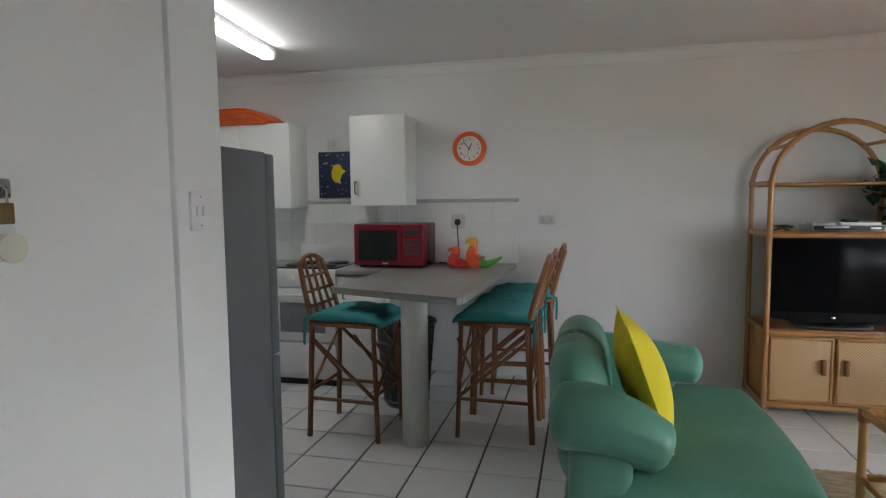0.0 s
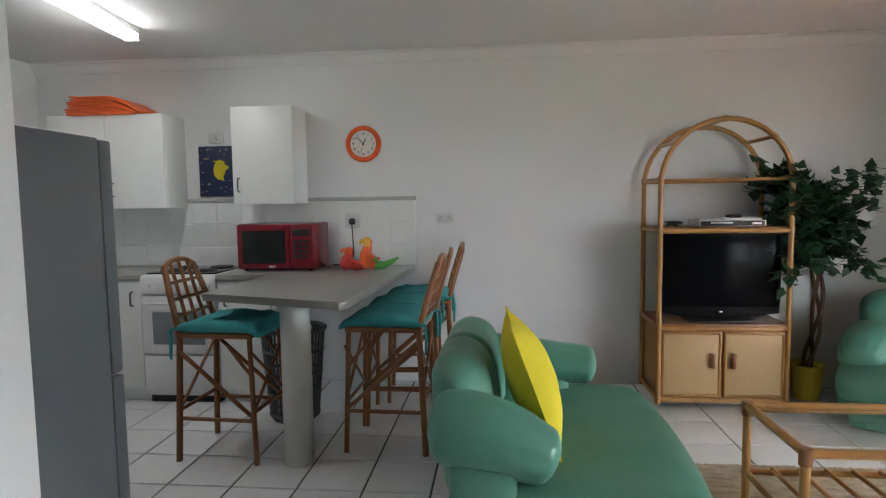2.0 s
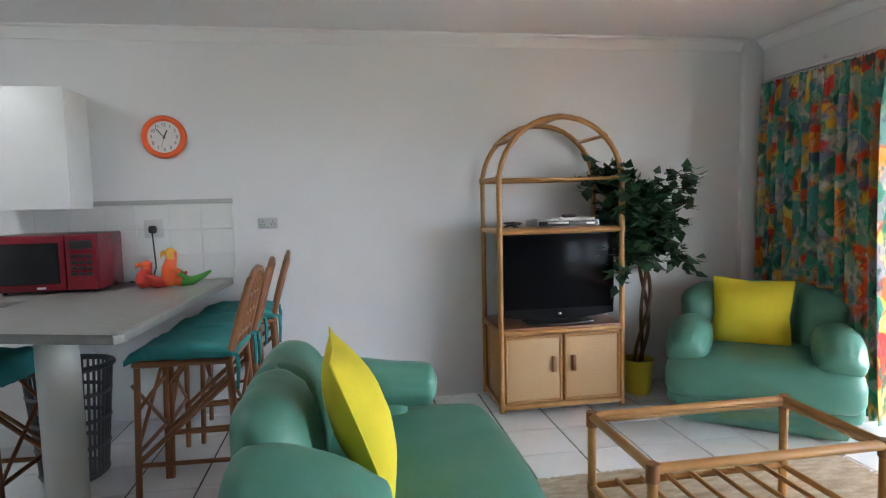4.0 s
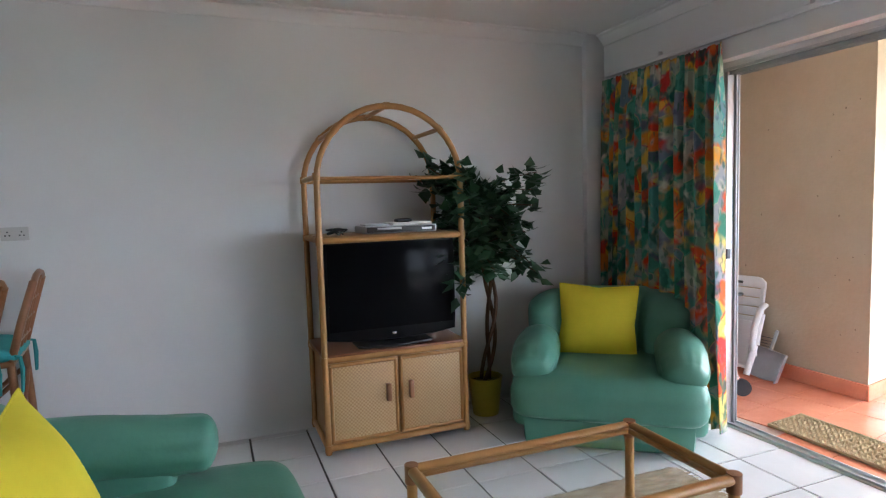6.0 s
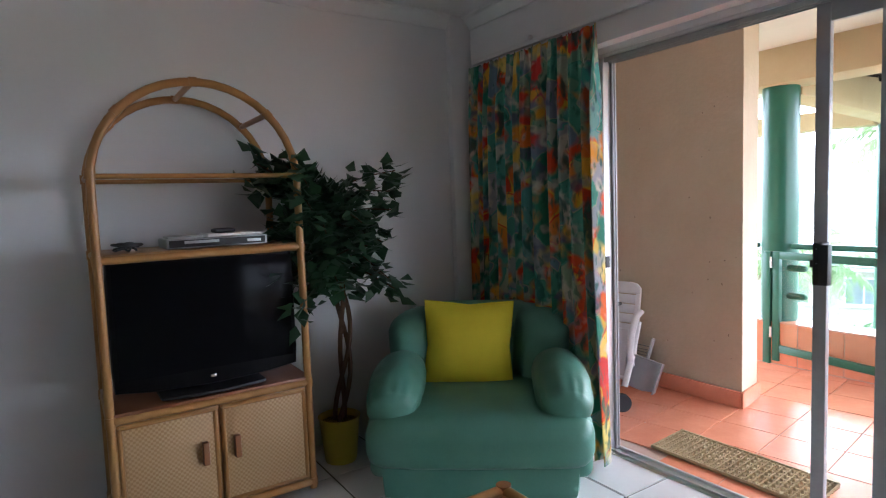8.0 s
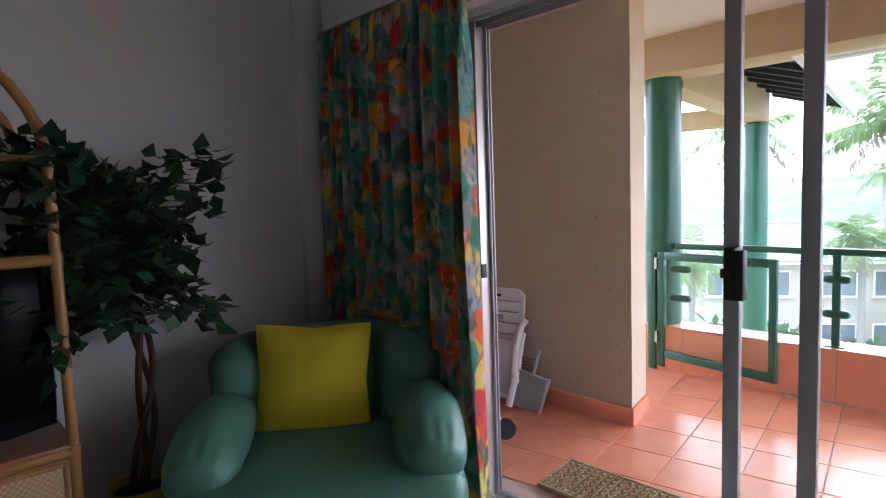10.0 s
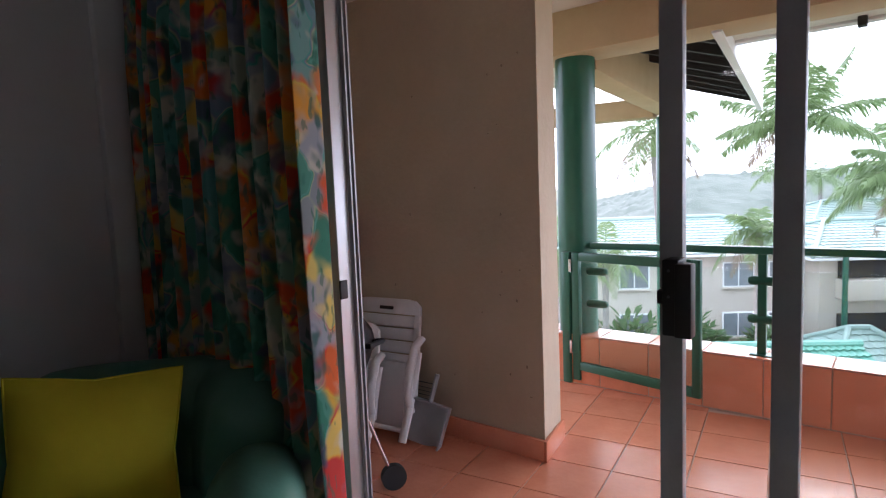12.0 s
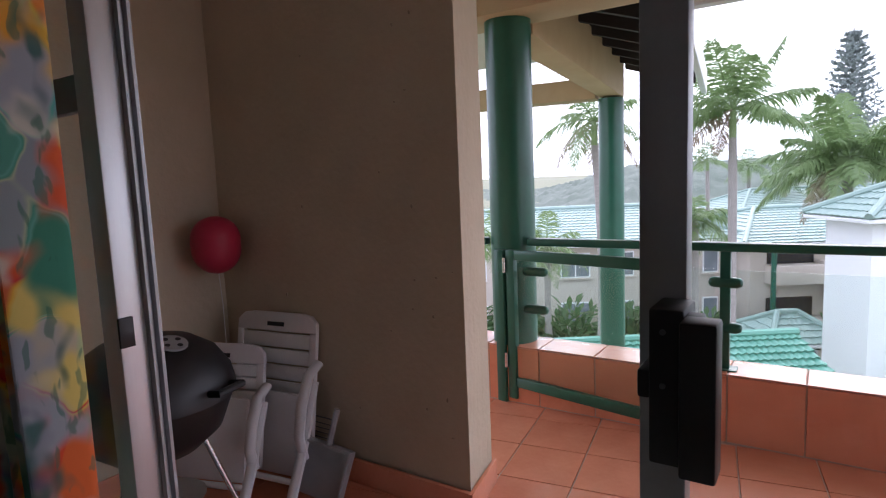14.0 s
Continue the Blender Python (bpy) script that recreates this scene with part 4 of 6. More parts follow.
def easy_chair(name, label, category, hw, m, arms, crest, back_y, seat_y, seat_top, seams, base_front, wrap, reach, fronts=True):
    """Loose-covered seat, front towards -y: inset skirt base, wide seat, drooping rolled arms, back that wraps round into the arms."""
    ob = thing(name, label, category, m)
    by0, by1 = base_front, back_y + 0.10
    part("base", soft((hw - 0.09, (by1 - by0) / 2, 0.125), 0.04, 14, lambda p: Vector((p.x * (1 + 0.05 * (p.z + 0.125) / 0.25), p.y + (by0 + by1) / 2, p.z + 0.127)) + Vector((1, 1, 0)) * 0.006 * noise.noise(Vector((p.x * 9, p.y * 9, p.z * 2)))), SOFA, ob, "hanging skirt of the loose cover")
    sy0, sy1 = seat_y
    mid, half = (sy0 + sy1) / 2, (sy1 - sy0) / 2
    thick = 0.115

    def seat(p):
        q = p.copy()
        k = (p.x / hw) ** 2
        if p.z > 0:
            q.z += 0.028 * (1 - k) * (1 - 0.5 * (p.y / half) ** 2)
        if p.y < 0:
            q.y -= 0.045 * (1 - k) * (p.y / half) ** 2
            q.z -= 0.022 * (p.y / half) ** 4
        q += Vector((0.4, 0.6, 1)) * (0.007 * noise.noise(p * 4.5) + 0.003 * noise.noise(p * 11))
        for sx in seams:
            q.z -= 0.012 * math.exp(-((p.x - sx) / 0.014) ** 2) * (1 if p.z > 0 else 0)
        return q + Vector((0, mid, seat_top - thick - 0.02))
    part("seat_cushion", soft((hw - 0.015, half, thick), 0.085, 22, seat), SOFA, ob)
    R = 0.21
    flat = hw - 0.19 - R + reach
    arc = wrap * R
    zlo, tall = 0.22, crest - 0.22

    def back(p):
        s_, sg = abs(p.x), (1 if p.x >= 0 else -1)
        a = max(0.0, s_ - flat) / R
        px, py = (s_, back_y) if a == 0 else (flat + R * math.sin(a), back_y - R * (1 - math.cos(a)))
        k = (p.z + tall / 2) / tall
        e = min(1, a / wrap)
        off = p.y * (1 + 0.25 * math.sin(k * 3.0)) + 0.07 * k
        top = -0.07 * e ** 2.5 * max(0, k)
        fold = 0.0
        for sx in seams:
            fold += math.exp(-((p.x - sx) / 0.016) ** 2)
        fold += (0.8 if fronts else 0.0) * math.exp(-((s_ - flat - arc * 0.35) / 0.018) ** 2)
        off += -0.016 * fold * (1 if p.y > 0 else -1)
        pucker = 0.004 * math.sin(p.z * 120) * sum(math.exp(-((p.x - sx) / 0.05) ** 2) for sx in seams)
        n_ = Vector((sg * math.sin(a), math.cos(a), 0))
        q = Vector((sg * px, py, 0)) + n_ * (off + pucker) + Vector((0, 0, p.z + tall / 2 + zlo + top - 0.016 * fold * (1 if k > 0.8 else 0)))
        return q + Vector((0.5, 1, 0.6)) * (0.008 * noise.noise(p * 4) + 0.003 * noise.noise(p * 10))
    part("backrest", soft((flat + arc, 0.10, tall / 2), 0.095, 34, back), SOFA, ob, "stuffed back wrapping round the sides")
    for sg, path in zip((-1, 1), arms):
        ax = sg * (hw - 0.135)
        part("arm_pad", roll(path, ax, 40, gather=0.0032 if fronts else 0.0012, seed=sg * 3.0), SOFA, ob, "padded arm with gathered front")
        y_f, z_f, r_f = path[-1]
        y_b = path[0][0]
        if fronts:
            part("arm_front", soft((0.115, 0.05, z_f / 2 - 0.06), 0.045, 8, lambda p: p + Vector((ax, y_f - 0.005 + 0.02 * (p.x * 8) ** 2, z_f / 2 + 0.04))), SOFA, ob)
        part("arm_side", soft((0.10, (y_b - y_f) / 2 - (0.0 if fronts else 0.05), 0.19), 0.05, 8, lambda p: p + Vector((ax + sg * 0.012, (y_b + y_f) / 2 + (0.05 if fronts else 0.04), 0.345))), SOFA, ob)
    return ob


def cushion(m, label, size=0.23, thick=0.085):
    """Square scatter cushion with pointed corners and piped seams."""
    ob = thing("scatter_cushion", label, "cushion", m, "yellow cushions")
    bm = bmesh.new()
    n = 18
    for side in (1, -1):
        g = []
        for j in range(n + 1):
            row = []
            for i in range(n + 1):
                u, v = i / n * 2 - 1, j / n * 2 - 1
                k = (1 - u ** 2) * (1 - v ** 2)
                pin = 1 - 0.10 * (1 - abs(u * v)) * max(abs(u), abs(v)) ** 3
                th = thick * max(0, k) ** 0.62 + 0.006 * noise.noise(Vector((u * 3, v * 3, side))) * k
                row.append(bm.verts.new((u * size * pin, side * th, v * size * pin)))
            g.append(row)
        for j in range(n):
            for i in range(n):
                q = (g[j][i], g[j][i + 1], g[j + 1][i + 1], g[j + 1][i])
                bm.faces.new(q if side < 0 else q[::-1])
    bmesh.ops.remove_doubles(bm, verts=bm.verts[:], dist=0.0005)
    part("cover", bm, YELLOW, ob)
    ed = []
    for u, v in [(-1 + k / 9, -1) for k in range(18)] + [(1, -1 + k / 9) for k in range(18)] + [(1 - k / 9, 1) for k in range(18)] + [(-1, 1 - k / 9) for k in range(18)]:
        pin = 1 - 0.10 * (1 - abs(u * v)) * max(abs(u), abs(v)) ** 3
        ed.append((u * size * pin, 0, v * size * pin))
    part("seam", tube(bmesh.new(), ed, 0.004, 6, closed=True), YELLOW, ob)
    return ob


easy_chair("sofa", "green loose-covered two-seat sofa with rolled arms", "sofa", 0.69, pose(0.67, 2.93, 0, 0, 0, 88.5),
           arms=(((0.42, 0.605, 0.13), (0.33, 0.60, 0.132), (0.21, 0.565, 0.124), (0.085, 0.515, 0.102)), ((0.36, 0.59, 0.11), (0.16, 0.57, 0.11), (-0.04, 0.545, 0.108), (-0.19, 0.535, 0.10))),
           crest=0.825, back_y=0.335, seat_y=(-0.50, 0.34), seat_top=0.425, seams=(-0.05,), base_front=-0.42, wrap=0.75, reach=0.02, fronts=False)
easy_chair("armchair", "green loose-covered armchair with gathered rolled arms", "armchair", 0.54, pose(3.12, 4.08, 0, 0, 0, -37.5),
           arms=tuple(((0.12, 0.475, 0.105), (0.0, 0.49, 0.118), (-0.14, 0.475, 0.124), (-0.26, 0.445, 0.118), (-0.335, 0.415, 0.104)) for _ in range(2)),
           crest=0.80, back_y=0.33, seat_y=(-0.44, 0.30), seat_top=0.425, seams=(), base_front=-0.40, wrap=1.75, reach=-0.02)
cushion(pose(0.55, 2.78, 0.675, -20, 0, 92), "bright yellow cotton cushion leaning on the sofa", 0.265, 0.10)
cushion(pose(3.15, 4.205, 0.605, -13, 2, -37.5), "bright yellow cotton cushion propped in the armchair", 0.24)


def arch_points(x0, x1, y, z0, n=20, rise=None):
    r = (x1 - x0) / 2
    c = (x0 + x1) / 2
    return [(c - r * math.cos(i * math.pi / n), y, z0 + (rise or r) * math.sin(i * math.pi / n)) for i in range(n + 1)]


def tv_unit():
    ob = thing("rattan_wall_unit", "honey rattan arched display unit with cane cupboard doors", "display unit", pose(0, 0, 0))
    X0, X1, Y0, Y1 = 1.475, 2.295, 4.325, 4.775
    Zc, Zs, Zm = 0.548, 1.195, 1.535
    for y in (Y0, Y1):
        part("arch_pole", tube(bmesh.new(), [(X0, y, 0.03), (X0, y, 0.6), (X0, y, 1.2)] + arch_points(X0, X1, y, Zm - 0.03) + [(X1, y, 1.2), (X1, y, 0.6), (X1, y, 0.03)], 0.0175, 10), RATTAN, ob)
        part("rail", rod((X0, y, Zm - 0.01), (X1, y, Zm - 0.01), 0.011), RATTAN, ob)
        part("rail", rod((X0, y, Zs), (X1, y, Zs), 0.017), RATTAN, ob)
        part("rail", rod((X0, y, Zc), (X1, y, Zc), 0.019), RATTAN, ob)
        part("rail", rod((X0, y, 0.062), (X1, y, 0.062), 0.019), RATTAN, ob)
    for x in (X0, X1):
        for z in (Zm, Zs, Zc, 0.062):
            part("side_rail", rod((x, Y0, z), (x, Y1, z), 0.016), RATTAN, ob)
    ctr, r = (X0 + X1) / 2, (X1 - X0) / 2
    for a in (45, 92, 138):
        px, pz = ctr + r * math.cos(radians(a)), Zm - 0.03 + r * math.sin(radians(a))
        part("arch_rung", rod((px, Y0, pz), (px, Y1, pz), 0.013), RATTAN, ob)
        for y in (Y0, Y1):
            t = Vector((-math.sin(radians(a)), 0, math.cos(radians(a))))
            part("binding", rod(Vector((px, y, pz)) - t * 0.016, Vector((px, y, pz)) + t * 0.016, 0.0205), RATTAN, ob, "wrapped cane binding")
    for x in (X0, X1):
        for z in (Zs, Zc, Zm, 0.062):
            for y in (Y0, Y1):
                part("binding", rod((x, y, z - 0.02), (x, y, z + 0.02), 0.0215), RATTAN, ob)
    part("shelf", boxed(X0 + 0.01, X1 - 0.01, Y0 + 0.005, Y1 - 0.005, Zs + 0.006, Zs + 0.02, bevel=0.003), RATTAN, ob)
    part("top", boxed(X0 - 0.012, X1 + 0.012, Y0 - 0.01, Y1 + 0.01, Zc + 0.012, Zc + 0.03, bevel=0.005), surface("red_brown_board", (0.19, 0.07, 0.035), (0.27, 0.11, 0.05), 0.35, scale=4, fine=80, bump=0.05, stretch=(0.2, 1, 1)), ob, "red-brown board")
    part("carcass", boxed(X0 + 0.012, X1 - 0.012, Y0 + 0.02, Y1 - 0.01, 0.07, Zc, bevel=0.003), RATTAN, ob)
    for i, (a, b_) in enumerate(((X0 + 0.016, ctr - 0.004), (ctr + 0.004, X1 - 0.016))):
        dr = part("door", boxed(a, b_, Y0 - 0.004, Y0 + 0.014, 0.082, Zc - 0.02, bevel=0.003), RATTAN, ob)
        part("cane_panel", boxed(a + 0.02, b_ - 0.02, Y0 - 0.007, Y0 - 0.003, 0.102, Zc - 0.04, bevel=0.001), CANE, dr, "woven cane panel")
        for q in (((a + 0.013, 0.096), (b_ - 0.013, 0.096)), ((a + 0.013, Zc - 0.034), (b_ - 0.013, Zc - 0.034)), ((a + 0.013, 0.096), (a + 0.013, Zc - 0.034)), ((b_ - 0.013, 0.096), (b_ - 0.013, Zc - 0.034))):
            part("bead", rod((q[0][0], Y0 - 0.006, q[0][1]), (q[1][0], Y0 - 0.006, q[1][1]), 0.009, 8), RATTAN, dr)
        hx = b_ - 0.075 if i == 0 else a + 0.05
        part("handle", boxed(hx, hx + 0.026, Y0 - 0.038, Y0 - 0.006, 0.285, 0.385, bevel=0.005), RATTANDK, dr, "brown wooden pull")
    return ob


tv_unit()
tv = thing("television", "flat black television on a swivel foot", "television", pose(1.885, 4.425, 0.585))
part("bezel", soft((0.388, 0.045, 0.278), 0.02, 5, lambda p: Vector((p.x, p.y, p.z + 0.325 - (0.022 * (1 - (p.x / 0.388) ** 2) if p.z < -0.2 else 0)))), PIANO, tv)
part("screen", boxed(-0.364, 0.364, -0.049, -0.042, 0.10, 0.58, bevel=0.001), SCREEN, tv)
part("neck", boxed(-0.05, 0.05, -0.02, 0.05, 0.01, 0.09, bevel=0.01), BLACK, tv)
part("foot", soft((0.22, 0.12, 0.009), 0.0085, 6, lambda p: Vector((p.x, p.y * (1 - 0.3 * (p.x / 0.22) ** 2), p.z + 0.0095))), BLACK, tv)
part("badge", boxed(-0.012, 0.012, -0.0535, -0.0485, 0.058, 0.072, bevel=0.001), CHROME, tv, "small silver maker's mark")
solid("set_top_box", boxed(2.14, 2.23, 4.60, 4.70, 0.587, 0.64, bevel=0.006), WHITEPL, "small white box beside the television", "set-top box")
SILVER = surface("silver_plastic", (0.32, 0.33, 0.34), (0.45, 0.46, 0.47), 0.35, 0.4, bump=0.02)
dv = thing("disc_player", "slim silver disc player on the shelf", "disc player", pose(1.94, 4.47, 1.216))
part("body", boxed(-0.21, 0.21, -0.12, 0.12, 0.004, 0.045, bevel=0.004), SILVER, dv)
part("front", boxed(-0.2, 0.2, -0.124, -0.12, 0.01, 0.04, bevel=0.001), BLACK, dv)
part("tray", boxed(-0.14, 0.0, -0.128, -0.124, 0.024, 0.036, bevel=0.001), SILVER, dv)
part("button", boxed(0.12, 0.18, -0.128, -0.124, 0.018, 0.03, bevel=0.001), WHITEPL, dv)
solid("magazine", boxed(1.90, 2.13, 4.37, 4.55, 1.2615, 1.275, bevel=0.002), PAPERWHITE, "pale magazine lying on the disc player", "magazine")
solid("remote_control", soft((0.05, 0.025, 0.011), 0.01, 4), BLACK, "black remote control on the disc player", "remote control", m=pose(1.98, 4.44, 1.2862, 0, 0, 15))
solid("disc_case", boxed(1.74, 1.88, 4.38, 4.5, 1.2615, 1.272, bevel=0.002), SILVER, "flat silver disc case on the player", "disc case")
cable = []
rng = random.Random(8)
for i in range(60):
    t = i / 60
    cable.append((1.59 + 0.06 * math.cos(t * 25) * (0.6 + 0.4 * math.sin(t * 7)), 4.44 + 0.05 * math.sin(t * 25), 1.222 + 0.03 * abs(math.sin(t * 9))))
solid("cable_bundle", tube(bmesh.new(), cable, 0.005, 6), BLACK, "tangled black cable bundle on the shelf", "cable")


def ficus():
    rng = random.Random(12)
    ob = thing("potted_ficus", "artificial ficus tree with dark leaves in a yellow pot", "potted plant", pose(2.555, 4.60, 0))
    part("pot", lathe(bmesh.new(), [(0.083, 0.0), (0.087, 0.02), (0.108, 0.225), (0.114, 0.245), (0.104, 0.245), (0.1, 0.21)], 28), POT, ob)
    part("soil", lathe(bmesh.new(), [(0.1, 0.195), (0.1, 0.21)], 20), SOIL, ob)
    tr = bmesh.new()
    for k in range(3):
        ph = k * 2.1
        tube(tr, [(0.03 * math.cos(ph + z * 7) + 0.06 * math.sin(z * 3.4), 0.03 * math.sin(ph + z * 7), 0.22 + z) for z in [i * 0.06 for i in range(14)]], 0.013, 7)
    part("trunk", tr, BARK, ob)
    br, lf = bmesh.new(), bmesh.new()
    top = Vector((-0.10, -0.07, 1.03))
    for k in range(52):
        y = k * 2.39996
        el = rng.uniform(-0.55, 1.25)
        ln = rng.uniform(0.28, 0.55) * (1 - 0.22 * abs(el - 0.3))
        d = Vector((math.cos(y) * math.cos(el), math.sin(y) * math.cos(el) * 0.72, math.sin(el)))
        c = top + Vector((0, 0, rng.uniform(0.0, 0.42)))
        pts = [c + d * ln * s + Vector((0, 0, -0.10 * s * s)) for s in (0, 0.33, 0.66, 1)]
        if pts[-1].y > 0.20:
            pts = [Vector((p.x, min(p.y, 0.20), p.z)) for p in pts]
        tube(br, pts, 0.0035, 5)
        for q in range(32):
            s = 0.25 + 0.78 * rng.random()
            p = c + d * ln * s + Vector((rng.uniform(-1, 1), rng.uniform(-1, 1), rng.uniform(-1, 1))) * 0.055 + Vector((0, 0, -0.10 * s * s))
            if p.y > 0.21:
                p.y = 0.21
            o = (d * 0.6 + Vector((rng.uniform(-1, 1), rng.uniform(-1, 1), rng.uniform(-1.1, 0.3)))).normalized()
            w = o.cross(Vector((rng.uniform(-0.5, 0.5), rng.uniform(-0.5, 0.5), 1))).normalized()
            L = rng.uniform(0.07, 0.11)
            up = o.cross(w) * 0.006
            v = [lf.verts.new(x) for x in (p, p + o * L * 0.35 + w * L * 0.40 + up, p + o * L - up * 2, p + o * L * 0.35 - w * L * 0.40 + up, p + o * L * 0.45)]
            lf.faces.new((v[0], v[1], v[4]))
            lf.faces.new((v[1], v[2], v[4]))
            lf.faces.new((v[2], v[3], v[4]))
            lf.faces.new((v[3], v[0], v[4]))
    tagged(part("branch", br, BARK, ob), kind="stuff")
    part("foliage", lf, LEAF, ob, "dense dark green pointed leaves")


ficus()


def coffee_table():
    X0, X1, Y0, Y1, Z = 1.545, 2.475, 2.575, 3.085, 0.462
    ob = thing("coffee_table", "rattan coffee table with clear glass top", "coffee table")
    for x in (X0, X1):
        for y in (Y0, Y1):
            lg = part("leg", rod((x, y, 0.012), (x, y, Z), 0.0185, 12), RATTAN, ob)
            part("binding", rod((x, y, Z - 0.045), (x, y, Z + 0.02), 0.0245, 12), RATTANDK, lg, "wound cane corner binding")
            part("binding", rod((x, y, 0.13), (x, y, 0.17), 0.022, 12), RATTAN, lg)
    for y in (Y0, Y1):
        part("top_rail", rod((X0, y, Z), (X1, y, Z), 0.019, 12), RATTAN, ob)
        part("top_rail", rod((X0 + 0.02, y + (0.022 if y == Y0 else -0.022), Z - 0.012), (X1 - 0.02, y + (0.022 if y == Y0 else -0.022), Z - 0.012), 0.011, 10), RATTAN, ob)
        part("low_rail", rod((X0, y, 0.15), (X1, y, 0.15), 0.015), RATTAN, ob)
    for x in (X0, X1):
        part("top_rail", rod((x, Y0, Z), (x, Y1, Z), 0.019, 12), RATTAN, ob)
        part("top_rail", rod((x + (0.022 if x == X0 else -0.022), Y0 + 0.02, Z - 0.012), (x + (0.022 if x == X0 else -0.022), Y1 - 0.02, Z - 0.012), 0.011, 10), RATTAN, ob)
        part("low_rail", rod((x, Y0, 0.15), (x, Y1, 0.15), 0.015), RATTAN, ob)
    for i in range(1, 8):
        x = X0 + (X1 - X0) * i / 8
        part("slat", rod((x, Y0, 0.165), (x, Y1, 0.165), 0.011), RATTAN, ob)
    g = part("glass_top", boxed(X0 + 0.02, X1 - 0.02, Y0 + 0.02, Y1 - 0.02, Z + 0.0, Z + 0.007, bevel=0.001), GLASS, ob, "clear glass top")
    g.visible_shadow = False


coffee_table()


def rug():
    ob = thing("rug", "woven beige sisal rug with frayed edges", "rug", pose(0, 0, 0))
    x0, x1, y0, y1 = 1.36, 3.05, 2.1, 3.46
    bm = bmesh.new()
    nx, ny = 80, 60
    g = []
    rng = random.Random(2)
    for j in range(ny + 1):
        row = []
        for i in range(nx + 1):
            ex = 0.012 * noise.noise(Vector((i * 0.4, j * 0.4, 1))) if i in (0, nx) or j in (0, ny) else 0
            # trimmed corner near the door
            row.append(bm.verts.new((x0 + (x1 - x0) * i / nx + ex, y0 + (y1 - y0) * j / ny + ex, 0.011 + 0.003 * noise.noise(Vector((i * 0.9, j * 0.9, 4))))))
        g.append(row)
    for j in range(ny):
        for i in range(nx):
            bm.faces.new((g[j][i], g[j][i + 1], g[j + 1][i + 1], g[j + 1][i]))
    edge = bmesh.ops.extrude_edge_only(bm, edges=[e for e in bm.edges if e.is_boundary])
    for v in edge["geom"]:
        if isinstance(v, bmesh.types.BMVert):
            v.co.z = 0.001
    part("weave", bm, RUG, ob)
    fr_ = bmesh.new()
    for i in range(300):
        y = y0 + (y1 - y0) * i / 300
        for x, s in ((x0, -1), (x1, 1)):
            tube(fr_, [(x, y, 0.006), (x + s * rng.uniform(0.015, 0.05), y + rng.uniform(-0.012, 0.012), 0.003)], 0.0022, 4)
    for i in range(300):
        x = x0 + (x1 - x0) * i / 300
        tube(fr_, [(x, y1, 0.006), (x + rng.uniform(-0.012, 0.012), y1 + rng.uniform(0.008, 0.03), 0.003)], 0.0022, 4)
    tagged(part("fringe", fr_, RUG, ob), kind="stuff")


rug()
ck = thing("wall_clock", "round orange wall clock with white dial", "clock", pose(-0.617, N, 1.860, 90, 0, 0))
part("rim", lathe(bmesh.new(), [(0.138, 0.0), (0.138, 0.02), (0.128, 0.036), (0.112, 0.036), (0.102, 0.024), (0.102, 0.0)], 48), ORANGE, ck)
part("dial", lathe(bmesh.new(), [(0.103, 0.004), (0.103, 0.012)], 48), PAPERWHITE, ck)


def numeral(text, size, material, parent, m, name="numeral"):
    cu = bpy.data.curves.new(name, "FONT")
    cu.body, cu.size, cu.align_x, cu.align_y, cu.extrude = text, size, "CENTER", "CENTER", 0.0006
    tmp_ = bpy.data.objects.new(name, cu)
    me = bpy.data.meshes.new_from_object(tmp_)
    bpy.data.objects.remove(tmp_)
    me.materials.append(material)
    ob = new(name, me)
    ob.parent = parent
    ob.matrix_basis = m
    return ob


for h_ in range(1, 13):
    a = radians(90 - h_ * 30)
    numeral(str(h_), 0.030, BLACK, ck, pose(0.078 * math.cos(a), 0.078 * math.sin(a), 0.0135))
for nm, ang_, ln, w in (("hour_hand", 26, 0.048, 0.004), ("minute_hand", 318, 0.072, 0.003), ("second_hand", 196, 0.07, 0.0012)):
    hb = boxed(-w, w, -0.012, ln, 0.0145, 0.016, bevel=0)
    bmesh.ops.rotate(hb, verts=hb.verts[:], cent=(0, 0, 0), matrix=Matrix.Rotation(radians(-ang_), 3, "Z"))
    part(nm, hb, BLACK, ck)


def outlet(x, z, w, h_, label, name="wall_socket", gaps=2):
    ob = thing(name, label, "socket", pose(x, N, z))
    part("plate", boxed(-w / 2, w / 2, -0.012, 0, -h_ / 2, h_ / 2, bevel=0.004), AGEDPL, ob)
    for i in range(gaps):
        cx = (i + 0.5) / gaps * w - w / 2
        for dx, dz in ((-0.009, -0.008), (0.009, -0.008), (0, 0.01)):
            part("pin_hole", tube(bmesh.new(), [(cx + dx, -0.013, dz), (cx + dx, -0.0115, dz)], 0.004, 8), BLACK, ob)
    return ob


outlet(0.005, 1.285, 0.125, 0.07, "white double wall socket")

